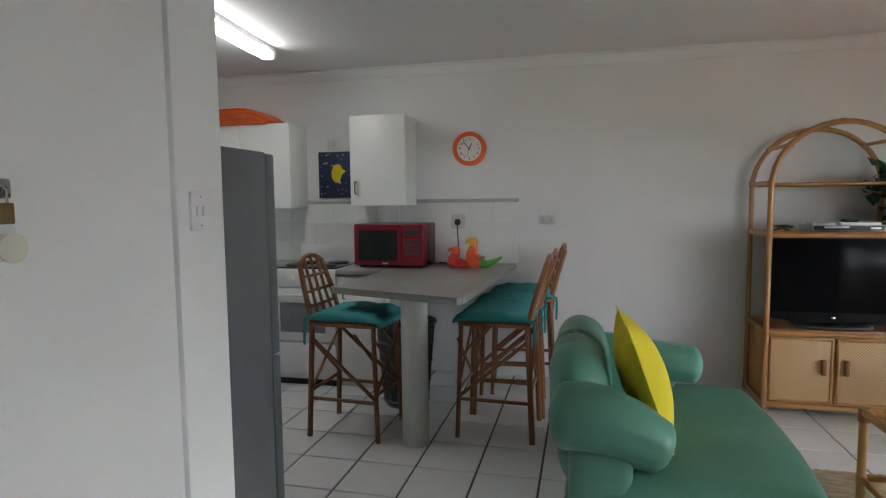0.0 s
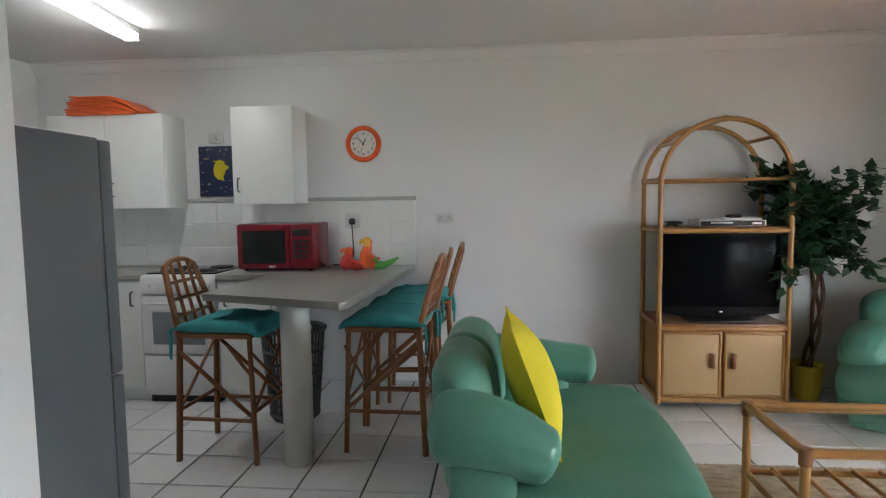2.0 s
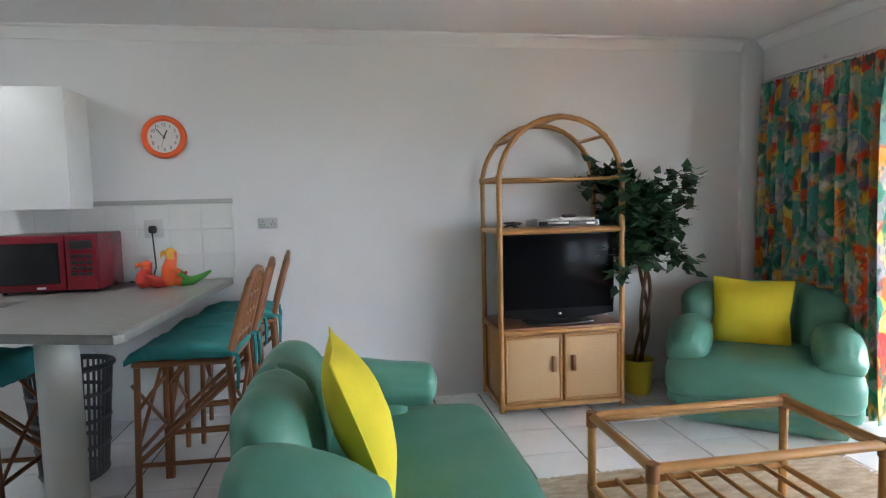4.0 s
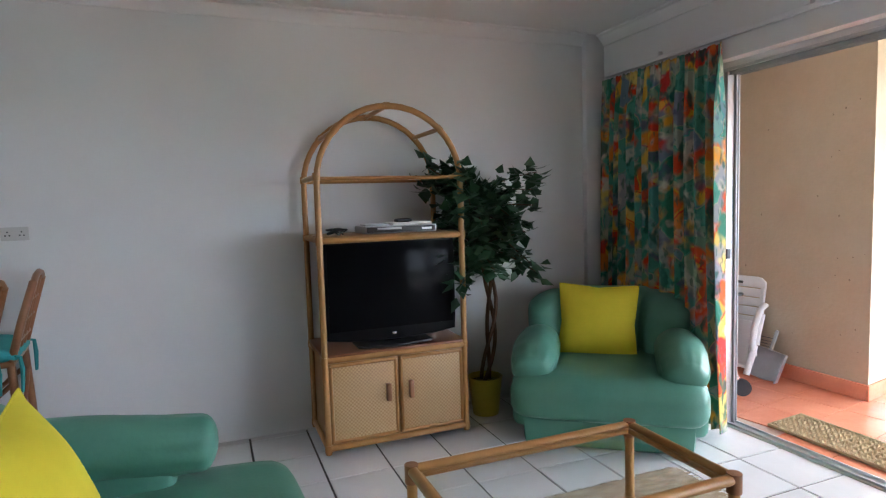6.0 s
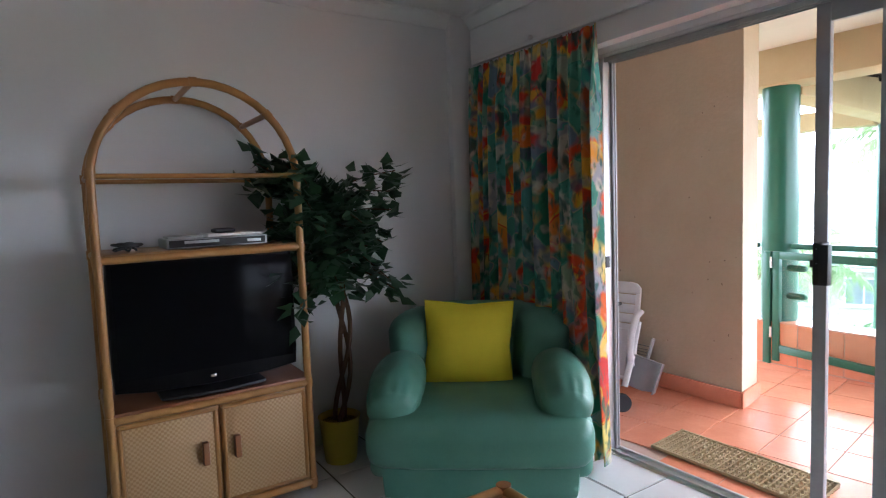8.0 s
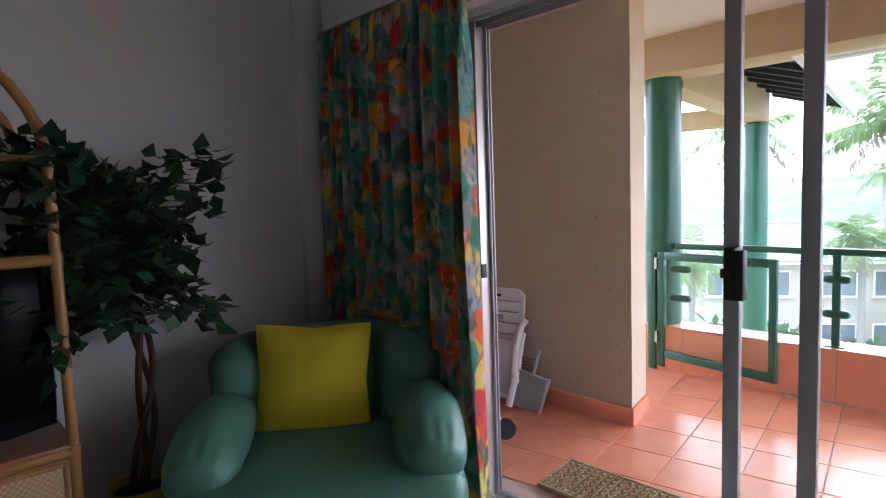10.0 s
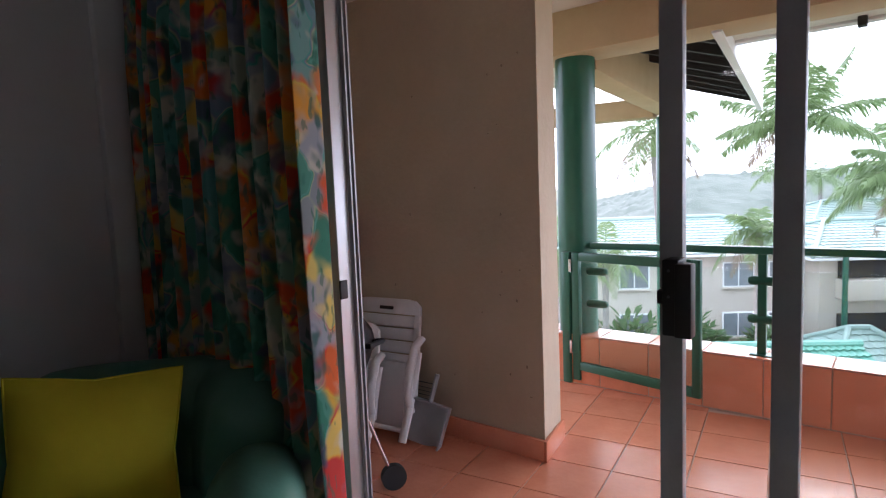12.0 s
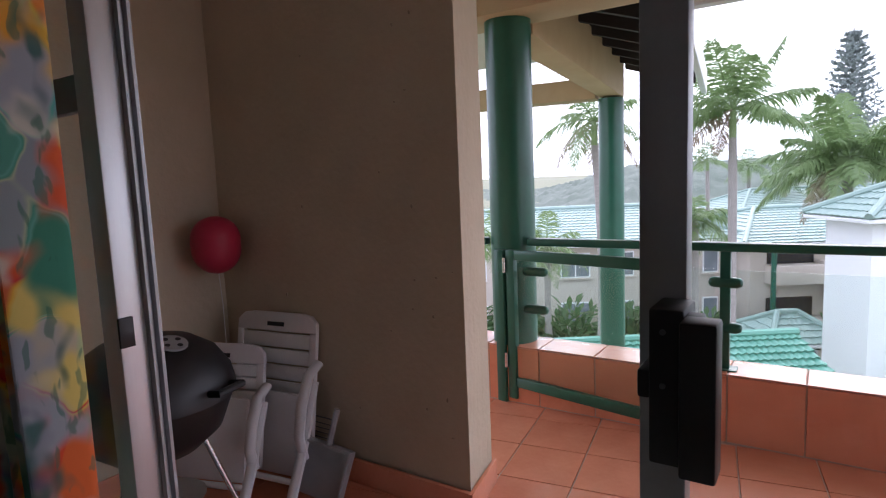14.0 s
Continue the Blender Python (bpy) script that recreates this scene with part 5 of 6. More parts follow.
# ---- kitchen ----
CZ = 0.925
bar = thing("bar_worktop", "grey laminate peninsula breakfast bar top", "worktop")
BAR = [(-1.21, 3.395), (-0.365, 3.13), (-0.335, 3.165), (-0.235, N - 0.015), (-1.165, N - 0.015), (-1.165, 4.2)]
part("slab", prism([(x * 0.997, y * 0.9995 + 0.004) for x, y in BAR], CZ - 0.042, CZ - 0.007, bevel=0.004), COUNTER, bar)
part("laminate_top", prism(BAR, CZ - 0.0065, CZ, bevel=0.002), COUNTER, bar)
solid("bar_post", lathe(bmesh.new(), [(0.078, 0), (0.08, 0.01), (0.08, CZ - 0.05), (0.078, CZ - 0.042)], 14, (-0.672, 3.37)), GREYPAINT, "pale grey painted round post under the bar", "post")
solid("wall_panel", boxed(-1.16, -1.125, 4.25, N, 0, CZ - 0.042, bevel=0.002), MELAMINE, kind="structure", label="white melamine panel under the bar")
YF = N - 0.6


def base_unit(x0, x1, handle_right, label):
    ob = thing("base_cabinet", label, "cabinet")
    part("body", boxed(x0, x1, YF + 0.02, N - 0.01, 0.1, CZ - 0.042, bevel=0.002), MELAMINE, ob)
    part("plinth", boxed(x0, x1, YF + 0.06, N - 0.01, 0, 0.1, bevel=0), MELAMINE, ob)
    d_ = part("door", boxed(x0 + 0.003, x1 - 0.003, YF, YF + 0.018, 0.105, CZ - 0.05, bevel=0.003), MELAMINE, ob)
    hx = x1 - 0.06 if handle_right else x0 + 0.06
    part("handle", tube(bmesh.new(), [(hx, YF, 0.70), (hx, YF - 0.028, 0.705), (hx, YF - 0.03, 0.75), (hx, YF - 0.028, 0.795), (hx, YF, 0.80)], 0.006, 8), GREYPL, d_, "dark bow handle")
    return ob


base_unit(-1.545, -1.165, False, "white kitchen base cabinet beside the oven")
base_unit(-2.65, -2.115, True, "white kitchen base cabinet with bow handle")
base_unit(-3.2, -2.652, True, "white kitchen base cabinet with bow handle")
solid("worktop", boxed(-1.548, -1.166, YF - 0.02, N - 0.015, CZ - 0.04, CZ - 0.002, bevel=0.006), COUNTER, "short grey laminate worktop", "worktop")
solid("worktop", boxed(-3.28, -2.112, YF - 0.02, N - 0.015, CZ - 0.04, CZ - 0.002, bevel=0.006), COUNTER, "grey laminate worktop beside the oven", "worktop")

# Oven glass lightened to grey: the window's reflection is in the base colour.
OVENGLASS = surface("oven_glass_reflection", (0.17, 0.19, 0.21), (0.24, 0.26, 0.28), 0.08, bump=0)
ov = thing("electric_cooker", "white freestanding electric cooker with grey oven window", "cooker")
part("body", boxed(-2.108, -1.552, YF + 0.01, N - 0.03, 0.05, CZ - 0.005, bevel=0.006), WHITEPL, ov)
part("control_panel", boxed(-2.108, -1.552, YF - 0.012, YF + 0.01, 0.785, CZ - 0.012, bevel=0.005), WHITEPL, ov)
od = part("oven_door", boxed(-2.10, -1.56, YF - 0.022, YF + 0.008, 0.36, 0.77, bevel=0.008), WHITEPL, ov)
part("window", boxed(-2.02, -1.64, YF - 0.026, YF - 0.02, 0.43, 0.66, bevel=0.004), OVENGLASS, od, "oven glass with its pale reflection put into the grey")
part("handle", tube(bmesh.new(), [(-2.07, YF - 0.02, 0.725), (-2.06, YF - 0.055, 0.725), (-1.6, YF - 0.055, 0.725), (-1.59, YF - 0.02, 0.725)], 0.010, 8), WHITEPL, od)
part("drawer", boxed(-2.10, -1.56, YF - 0.02, YF + 0.008, 0.085, 0.345, bevel=0.008), WHITEPL, ov)
part("kick", boxed(-2.09, -1.57, YF + 0.03, N - 0.05, 0.0, 0.05, bevel=0), BLACK, ov)
for i, x in enumerate((-2.05, -1.98, -1.91, -1.75, -1.68, -1.61)):
    part("knob", tube(bmesh.new(), [(x, YF - 0.012, 0.85), (x, YF - 0.034, 0.85)], 0.019, 14), WHITEPL, ov, "white control knob")
part("hob", boxed(-2.09, -1.57, YF + 0.04, N - 0.1, CZ - 0.005, CZ + 0.006, bevel=0.003), DARKGLASS, ov)
for x, y, r in ((-1.97, 4.42, 0.085), (-1.70, 4.42, 0.07), (-1.97, 4.64, 0.07), (-1.70, 4.64, 0.085)):
    part("hotplate", lathe(bmesh.new(), [(r, CZ + 0.006), (r, CZ + 0.014), (r * 0.9, CZ + 0.017)], 24, (x, y)), BLACK, ov)
part("backguard", boxed(-2.108, -1.552, N - 0.075, N - 0.03, CZ - 0.005, CZ + 0.15, bevel=0.006), WHITEPL, ov)


def wall_unit(x0, x1, z0, z1, handles, label):
    ob = thing("wall_cabinet", label, "cabinet")
    part("body", boxed(x0, x1, N - 0.29, N, z0, z1, bevel=0.002), MELAMINE, ob)
    n = len(handles)
    for i, hr in enumerate(handles):
        a, b_ = x0 + (x1 - x0) * i / n, x0 + (x1 - x0) * (i + 1) / n
        d_ = part("door", boxed(a + 0.002, b_ - 0.002, N - 0.31, N - 0.291, z0, z1, bevel=0.003), MELAMINE, ob)
        hx = b_ - 0.05 if hr else a + 0.05
        part("handle", tube(bmesh.new(), [(hx, N - 0.31, z0 + 0.09), (hx, N - 0.338, z0 + 0.095), (hx, N - 0.34, z0 + 0.14), (hx, N - 0.338, z0 + 0.185), (hx, N - 0.31, z0 + 0.19)], 0.006, 8), GREYPL, d_, "dark bow handle")


wall_unit(-1.535, -1.07, 1.41, 2.12, [False], "white wall cabinet above the microwave")
wall_unit(-2.98, -2.06, 1.39, 2.09, [True, False], "white double wall cabinet above the worktop")
EDGESTRIP = surface("grey_edge_strip", (0.36, 0.37, 0.35), (0.44, 0.45, 0.43), 0.5)
# splashback tiles are laid in at the end; the grey strip over them
solid("trim", boxed(-2.06, -1.536, N - 0.016, N, 1.425, 1.455, bevel=0.003), EDGESTRIP, kind="structure", label="grey edge strip above wall tiles")
solid("trim", boxed(-1.069, -0.215, N - 0.016, N, 1.425, 1.455, bevel=0.003), EDGESTRIP, kind="structure", label="grey edge strip above wall tiles")

mw = thing("microwave", "maroon microwave oven on the worktop", "microwave", pose(-1.185, 4.60, CZ) @ Matrix.Diagonal((0.91, 1, 0.96, 1)))
part("body", boxed(-0.31, 0.31, -0.17, 0.2, 0.012, 0.355, bevel=0.012), MAROON, mw)
dd = part("door", boxed(-0.308, 0.12, -0.19, -0.17, 0.018, 0.35, bevel=0.006), MAROON, mw)
part("window", boxed(-0.265, 0.085, -0.194, -0.189, 0.06, 0.305, bevel=0.004), DARKGLASS, dd, "dark mesh window")
pn = part("panel", boxed(0.124, 0.308, -0.19, -0.17, 0.018, 0.35, bevel=0.006), MAROON, mw)
part("display", boxed(0.15, 0.285, -0.194, -0.189, 0.265, 0.315, bevel=0.002), BLACK, pn)
for r_ in range(4):
    for c_ in range(3):
        part("button", boxed(0.15 + c_ * 0.046, 0.186 + c_ * 0.046, -0.194, -0.189, 0.10 + r_ * 0.036, 0.125 + r_ * 0.036, bevel=0.002), BLACK, pn)
part("badge", boxed(-0.05, 0.0, -0.196, -0.189, 0.03, 0.042, bevel=0), WHITEPL, dd, "pale printed mark")
for x in (-0.27, 0.27):
    for y in (-0.13, 0.15):
        part("foot", tube(bmesh.new(), [(x, y, 0), (x, y, 0.014)], 0.016, 10), BLACK, mw)

outlet(-0.715, 1.27, 0.12, 0.12, "white wall socket with black plug in it", gaps=1)
pl = thing("power_plug", "black mains plug with hanging lead", "plug")
part("plug", soft((0.024, 0.022, 0.026), 0.016, 4, lambda p: p + Vector((-0.715, N - 0.036, 1.265))), BLACK, pl)
part("lead", tube(bmesh.new(), [(-0.715, N - 0.05, 1.25), (-0.71, N - 0.05, 1.15), (-0.705, N - 0.045, 1.02), (-0.725, N - 0.06, 0.945), (-0.78, N - 0.1, 0.932), (-0.86, N - 0.07, 0.934)], 0.005, 7), BLACK, pl)

pc = thing("fish_painting", "small navy canvas with a yellow fish", "painting", pose(-1.80, N, 1.672))
part("canvas", boxed(-0.145, 0.145, -0.02, 0, -0.197, 0.197, bevel=0.003), NAVY, pc)
fb = bmesh.new()
tmp = lathe(bmesh.new(), [(0.001, -0.003), (0.062, -0.003), (0.062, 0.0), (0.001, 0.001)], 24)
for v in tmp.verts:
    v.co = Vector((v.co.x * 0.8 + 0.025 + 0.1 * v.co.y, -0.0215 - v.co.z, v.co.y * 1.2 + 0.015))
join(fb, tmp)
for tri in (((-0.03, 0.085), (0.075, 0.075), (0.03, 0.05)), ((0.0, -0.06), (0.06, -0.075), (0.05, -0.02)), ((0.06, 0.06), (0.105, 0.03), (0.07, 0.0))):
    vs = [fb.verts.new((x, -0.0235, z)) for x, z in tri] + [fb.verts.new((x, -0.0205, z)) for x, z in tri]
    fb.faces.new(vs[:3])
    for i in range(3):
        fb.faces.new((vs[i], vs[(i + 1) % 3], vs[3 + (i + 1) % 3], vs[3 + i]))
part("fish", fb, YELLOW, pc, "painted yellow fish")
rng = random.Random(5)
sp = bmesh.new()
for i in range(26):
    x, z = rng.uniform(-0.13, 0.13), rng.uniform(-0.185, 0.185)
    if abs(x - 0.02) < 0.08 and abs(z - 0.02) < 0.09:
        continue
    box(sp, x, x + rng.uniform(0.006, 0.02), -0.0225, -0.019, z, z + rng.uniform(0.004, 0.012))
tagged(part("dabs", sp, surface("pale_dabs", (0.25, 0.28, 0.30), (0.45, 0.30, 0.10), 0.7, scale=30), pc, "pale paint dabs"), kind="stuff")
outlet(-1.80, 1.93, 0.12, 0.08, "white switched socket above the painting", "wall_socket", 1)

ts = thing("tray_stack", "stack of orange plastic place mats on the cabinet", "place mats", pose(-2.53, 4.66, 2.092))
for i in range(8):
    z = 0.004 + i * 0.0175

    def sheet(p, i=i, z=z):
        u = (p.x + 0.27) / 0.54
        return Vector((p.x - 0.012 * (i % 3) + 0.006 * i, p.y, p.z + z * (1 - 0.85 * max(0, (u - 0.55) / 0.45) ** 1.7) + (0.05 * max(0, 0.16 - u) if i == 7 else 0)))
    part("mat", soft((0.27, 0.16, 0.0075), 0.007, 14, sheet), ORANGE, ts)
solid("kettle", lathe(bmesh.new(), [(0.07, 0), (0.075, 0.02), (0.065, 0.12), (0.05, 0.19), (0.02, 0.21)], 20), WHITEPL, "white electric kettle on the worktop", "kettle", m=pose(-2.60, 4.55, CZ - 0.002))


def parrot(m, k, body, head, tail, label):
    """Carved bird ornament as one plain shape in bands of colour: round breast, upright neck, hooked beak, long tail."""
    bm = bmesh.new()
    tube(bm, [(-0.035, 0, 0.008), (-0.04, 0, 0.04), (-0.035, 0, 0.085 * k), (-0.02, 0, 0.125 * k), (-0.022, 0, 0.155 * k), (-0.03, 0, 0.175 * k)], 0.045, 14, taper=[0.55, 1.05, 0.95, 0.68, 0.78, 0.35])
    tube(bm, [(-0.05, 0, 0.16 * k), (-0.072, 0, 0.15 * k), (-0.078, 0, 0.132 * k)], 0.016, 8, taper=[1, 0.7, 0.15])
    tube(bm, [(-0.03, 0, 0.05), (0.03, 0, 0.034), (0.09, 0, 0.03), (0.15, 0, 0.055), (0.20, 0, 0.085)], 0.036, 12, taper=[0.9, 1.0, 0.75, 0.5, 0.2])
    for y in (-0.036, 0.036):
        tube(bm, [(-0.03, y, 0.09 * k), (0.02, y * 1.05, 0.062 * k), (0.075, y * 0.7, 0.04)], 0.018, 8, taper=[0.5, 1, 0.3])
    ob = solid("parrot_ornament", bm, body, label, "ornament", group="parrot ornaments", m=m)
    ob.data.materials.append(head)
    ob.data.materials.append(tail)
    for p in ob.data.polygons:
        c = p.center
        p.material_index = 1 if c.z > 0.115 * k and c.x < 0.0 else (2 if c.x > 0.012 else 0)
    return ob


YEL2 = surface("parrot_yellow", (0.70, 0.34, 0.03), (0.78, 0.44, 0.05), 0.5)
parrot(pose(-0.505, 4.50, CZ, 0, 0, 12), 1.35, ORANGE, YEL2, LIMEGREEN, "carved parrot ornament, yellow, orange and green")
parrot(pose(-0.635, 4.46, CZ, 0, 0, 20), 0.95, REDPL, ORANGE, REDPL, "small carved parrot ornament, red and orange")


def stool_master():
    """Bar stool facing -x at the origin: bamboo legs, crossed braces, woven back."""
    ob = thing("bar_stool", "dark rattan bar stool with teal tie-on cushion", "bar stool", group="stools round the bar")
    F, B, S_ = -0.22, 0.22, 0.19
    SZ = 0.705
    for y in (-S_, S_):
        part("leg", rod((F - 0.005, y * 1.04, 0), (F + 0.02, y * 0.95, SZ), 0.0145), RATTANDK, ob)
        part("leg", tube(bmesh.new(), [(B + 0.01, y * 1.04, 0), (B - 0.02, y * 0.97, SZ), (B + 0.03, y * 0.9, 0.89), (B + 0.085, y * 0.72, 1.07)], 0.0175, 10), RATTANDK, ob)
        part("stretcher", rod((F, y, 0.24), (B, y, 0.24), 0.011), RATTANDK, ob)
        part("brace", rod((F, y, 0.25), (B - 0.01, y, 0.62), 0.012), RATTANDK, ob)
        part("brace", rod((F + 0.02, y, 0.50), (F + 0.14, y, 0.65), 0.009), RATTANDK, ob)
    for x in (F, B - 0.01):
        part("stretcher", rod((x, -S_, 0.29), (x, S_, 0.29), 0.011), RATTANDK, ob)
        part("brace", rod((x, -S_, 0.30), (x, S_, 0.61), 0.009), RATTANDK, ob)
        part("brace", rod((x, S_, 0.30), (x, -S_, 0.61), 0.009), RATTANDK, ob)
    part("seat_frame", tube(bmesh.new(), [(F + 0.015, -S_, SZ), (F + 0.015, S_, SZ), (B - 0.015, S_, SZ), (B - 0.015, -S_, SZ)], 0.017, 10, closed=True), RATTANDK, ob)
    part("seat", boxed(F + 0.02, B - 0.02, -S_ + 0.005, S_ - 0.005, SZ - 0.008, SZ + 0.01, bevel=0.003), RATTANDK, ob)
    part("crest", tube(bmesh.new(), [(B + 0.085, -S_ * 0.74, 1.065), (B + 0.09, -S_ * 0.4, 1.095), (B + 0.092, 0, 1.105), (B + 0.09, S_ * 0.4, 1.095), (B + 0.085, S_ * 0.74, 1.065)], 0.0145, 10), RATTANDK, ob)
    for t in (-0.42, 0.0, 0.42):
        part("back_rod", tube(bmesh.new(), [(B - 0.015, S_ * t * 1.2, SZ + 0.02), (B + 0.03, S_ * t, 0.88), (B + 0.088, S_ * t, 1.095)], 0.0105, 8), RATTANDK, ob)
    for z, x in ((0.80, 0.008), (0.89, 0.03), (0.98, 0.055)):
        part("back_rod", rod((B + x, -S_ * 0.85, z), (B + x, S_ * 0.85, z), 0.0105, 8), RATTANDK, ob)
    cu = bmesh.new()

    def pad(p):
        k = 0.010 * sum(math.exp(-((p.x - a) ** 2 + (p.y - b_) ** 2) / 0.0016) for a in (-0.09, 0.09) for b_ in (-0.09, 0.09))
        return Vector((p.x, p.y, p.z - k * (1 if p.z > 0 else -0.3) + 0.011 * noise.noise(p * 16) - 0.018 * (abs(p.x) / 0.21) ** 4 * (1 if p.z > 0 else 0)))
    part("seat_pad", soft((0.24, 0.212, 0.031), 0.029, 16, lambda p: pad(p) + Vector((-0.015, 0, SZ + 0.045 - 0.03 * max(0, (-p.x - 0.15) / 0.095) ** 2)), cu), TEAL, ob, "teal tufted seat pad")
    for y in (-S_, S_):
        tb = tube(bmesh.new(), [(B - 0.01, y, SZ + 0.04), (B + 0.02, y * 1.08, SZ + 0.03), (B + 0.025, y * 1.06, SZ - 0.03), (B + 0.02, y * 1.12, SZ - 0.13)], 0.009, 6, taper=[0.6, 1, 1.2, 0.8])
        part("tie", tb, TEAL, ob, "knotted teal ribbon")
    return ob


st1 = stool_master()
st1.matrix_basis = pose(-0.215, 3.695, 0, 0, 0, -2)
copy_thing(st1, pose(-0.20, 4.11, 0, 0, 0, 3))
copy_thing(st1, pose(-0.155, 4.55, 0, 0, 0, 6))
s2 = copy_thing(st1, pose(-1.105, 3.52, 0, 0, 0, 177))
s2["label"] = "dark rattan bar stool with teal cushion beside the post"

bk = thing("laundry_basket", "dark grey slotted plastic basket on the floor", "basket", pose(-0.93, 4.02, 0))
part("rim", tube(bmesh.new(), [(0.21 * math.cos(a), 0.17 * math.sin(a), 0.60) for a in [i * math.pi / 16 for i in range(32)]], 0.016, 8, closed=True), GREYPL, bk)
bb = bmesh.new()
for i in range(40):
    a = i * 2 * math.pi / 40
    tube(bb, [(0.155 * math.cos(a), 0.125 * math.sin(a), 0.02), (0.205 * math.cos(a), 0.165 * math.sin(a), 0.60)], 0.007, 5)
tagged(part("slats", bb, GREYPL, bk), kind="stuff")
for z in (0.04, 0.18, 0.32, 0.46):
    k = 0.155 + 0.05 * z / 0.6
    part("hoop", tube(bmesh.new(), [(k * math.cos(a), k * 0.81 * math.sin(a), z) for a in [i * math.pi / 16 for i in range(32)]], 0.011, 6, closed=True), GREYPL, bk)
part("bottom", lathe(bmesh.new(), [(0.14, 0.004), (0.14, 0.02)], 24), GREYPL, bk)

fg = thing("fridge_freezer", "tall grey fridge freezer behind the wall end", "fridge", pose(0, 0, 0))
part("cabinet", boxed(-1.63, -1.043, 1.875, 2.405, 0.03, 1.66, bevel=0.006), FRIDGE, fg)
for z0, z1 in ((0.05, 0.755), (0.765, 1.655)):
    d_ = part("door", boxed(-1.63, -1.043, 2.412, 2.478, z0, z1, bevel=0.010), FRIDGE, fg)
    part("gasket", boxed(-1.62, -1.05, 2.404, 2.413, z0 + 0.01, z1 - 0.01, bevel=0), BLACK, d_)
part("foot", boxed(-1.6, -1.07, 1.92, 2.38, 0.0, 0.03, bevel=0), BLACK, fg)

lt = thing("ceiling_light", "lit fluorescent batten on the kitchen ceiling", "ceiling light", pose(-1.86, 3.40, H, 0, 0, 6))
part("batten", boxed(-0.045, 0.045, -0.63, 0.63, -0.04, 0, bevel=0.006), WHITEPL, lt)
part("diffuser", soft((0.048, 0.61, 0.028), 0.027, 6, lambda p: p + Vector((0, 0, -0.062))), TUBE, lt, "glowing white diffuser")
for y in (-0.62, 0.62):
    part("end_cap", boxed(-0.05, 0.05, y - 0.02, y + 0.02, -0.088, -0.02, bevel=0.008), WHITEPL, lt)

sw = thing("light_switch", "white double rocker switch on the wall end", "light switch", pose(-0.884, 1.72, 1.42))
part("plate", boxed(0, 0.01, -0.042, 0.042, -0.06, 0.06, bevel=0.003), WHITEPL, sw)
for y in (-0.014, 0.014):
    part("rocker", boxed(0.009, 0.016, y - 0.008, y + 0.008, -0.016, 0.016, bevel=0.002), WHITEPL, sw)
for z in (-0.045, 0.045):
    part("screw", tube(bmesh.new(), [(0.009, 0, z), (0.0115, 0, z)], 0.003, 8), CHROME, sw)

pk = thing("padlock", "brass padlock hanging from a chrome hasp", "padlock", pose(-0.905, 1.085, 1.45))
part("hasp", soft((0.006, 0.032, 0.022), 0.0055, 4, lambda p: p + Vector((0.0065, 0, 0.03))), CHROME, pk)
part("shackle", tube(bmesh.new(), [(0.02, -0.012, -0.005), (0.02, -0.012, 0.025), (0.018, -0.006, 0.034), (0.018, 0.006, 0.034), (0.02, 0.012, 0.025), (0.02, 0.012, -0.005)], 0.0035, 8), CHROME, pk)
part("body", boxed(0.009, 0.030, -0.021, 0.021, -0.045, 0.0, bevel=0.003), surface("old_brass", (0.16, 0.11, 0.05), (0.26, 0.19, 0.09), 0.4, 0.7, scale=20), pk, "dull brass lock body")
# Round cream knob below the padlock, only filed under bell push.
solid("round_knob", lathe(bmesh.new(), [(0.03, 0), (0.03, 0.006), (0.018, 0.012), (0.018, 0.022), (0.030, 0.03), (0.032, 0.042), (0.022, 0.052), (0.004, 0.055)], 24), surface("cream_enamel", (0.62, 0.60, 0.48), (0.70, 0.68, 0.56), 0.25), "round cream knob on the white wall", "bell push", m=pose(-0.905, 1.088, 1.355, 0, 90, 0))

# Taken for a ceiling fan: the brown tips show, the hub above is guessed.
pd = thing("pendant_lamp", "ceiling fan hub without blades, with turned wooden finials", "ceiling lamp", pose(2.06, 2.86, 0))
part("rod", rod((0, 0, 2.34), (0, 0, H), 0.012), CHROME, pd)
part("canopy", lathe(bmesh.new(), [(0.03, H - 0.04), (0.06, H - 0.01), (0.06, H)], 20), WHITEPL, pd)
part("body", lathe(bmesh.new(), [(0.03, 2.27), (0.07, 2.30), (0.07, 2.36), (0.03, 2.39)], 24), RATTANDK, pd)
for x in (-0.115, 0.115):
    part("arm", tube(bmesh.new(), [(0, 0, 2.32), (x * 0.6, 0, 2.34), (x, 0, 2.28)], 0.008, 8), CHROME, pd)
    part("finial", lathe(bmesh.new(), [(0.006, 2.165), (0.014, 2.18), (0.016, 2.22), (0.024, 2.24), (0.03, 2.28), (0.01, 2.29)], 16, (x, 0)), RATTANDK, pd, "brown turned finial")

# ---- terrace things ----
dm = thing("door_mat", "woven coir doormat lying on the terrace tiles", "doormat", pose(4.255, 3.35, TZ, 0, 0, 0))
mb = bmesh.new()
rng = random.Random(6)
for i in range(46):
    y = -0.42 + i * 0.84 / 45
    tube(mb, [(-0.155 + 0.31 * k / 14 + 0.0, y + 0.006 * (1 if k % 2 else -1) + 0.028 * (k / 14 - 0.5), 0.010 + 0.004 * (1 if (k + i) % 2 else -1)) for k in range(15)], 0.0085, 5)
part("weave", mb, MAT, dm)
part("backing", boxed(-0.15, 0.15, -0.42, 0.42, 0.0005, 0.006, bevel=0), RATTANDK, dm)
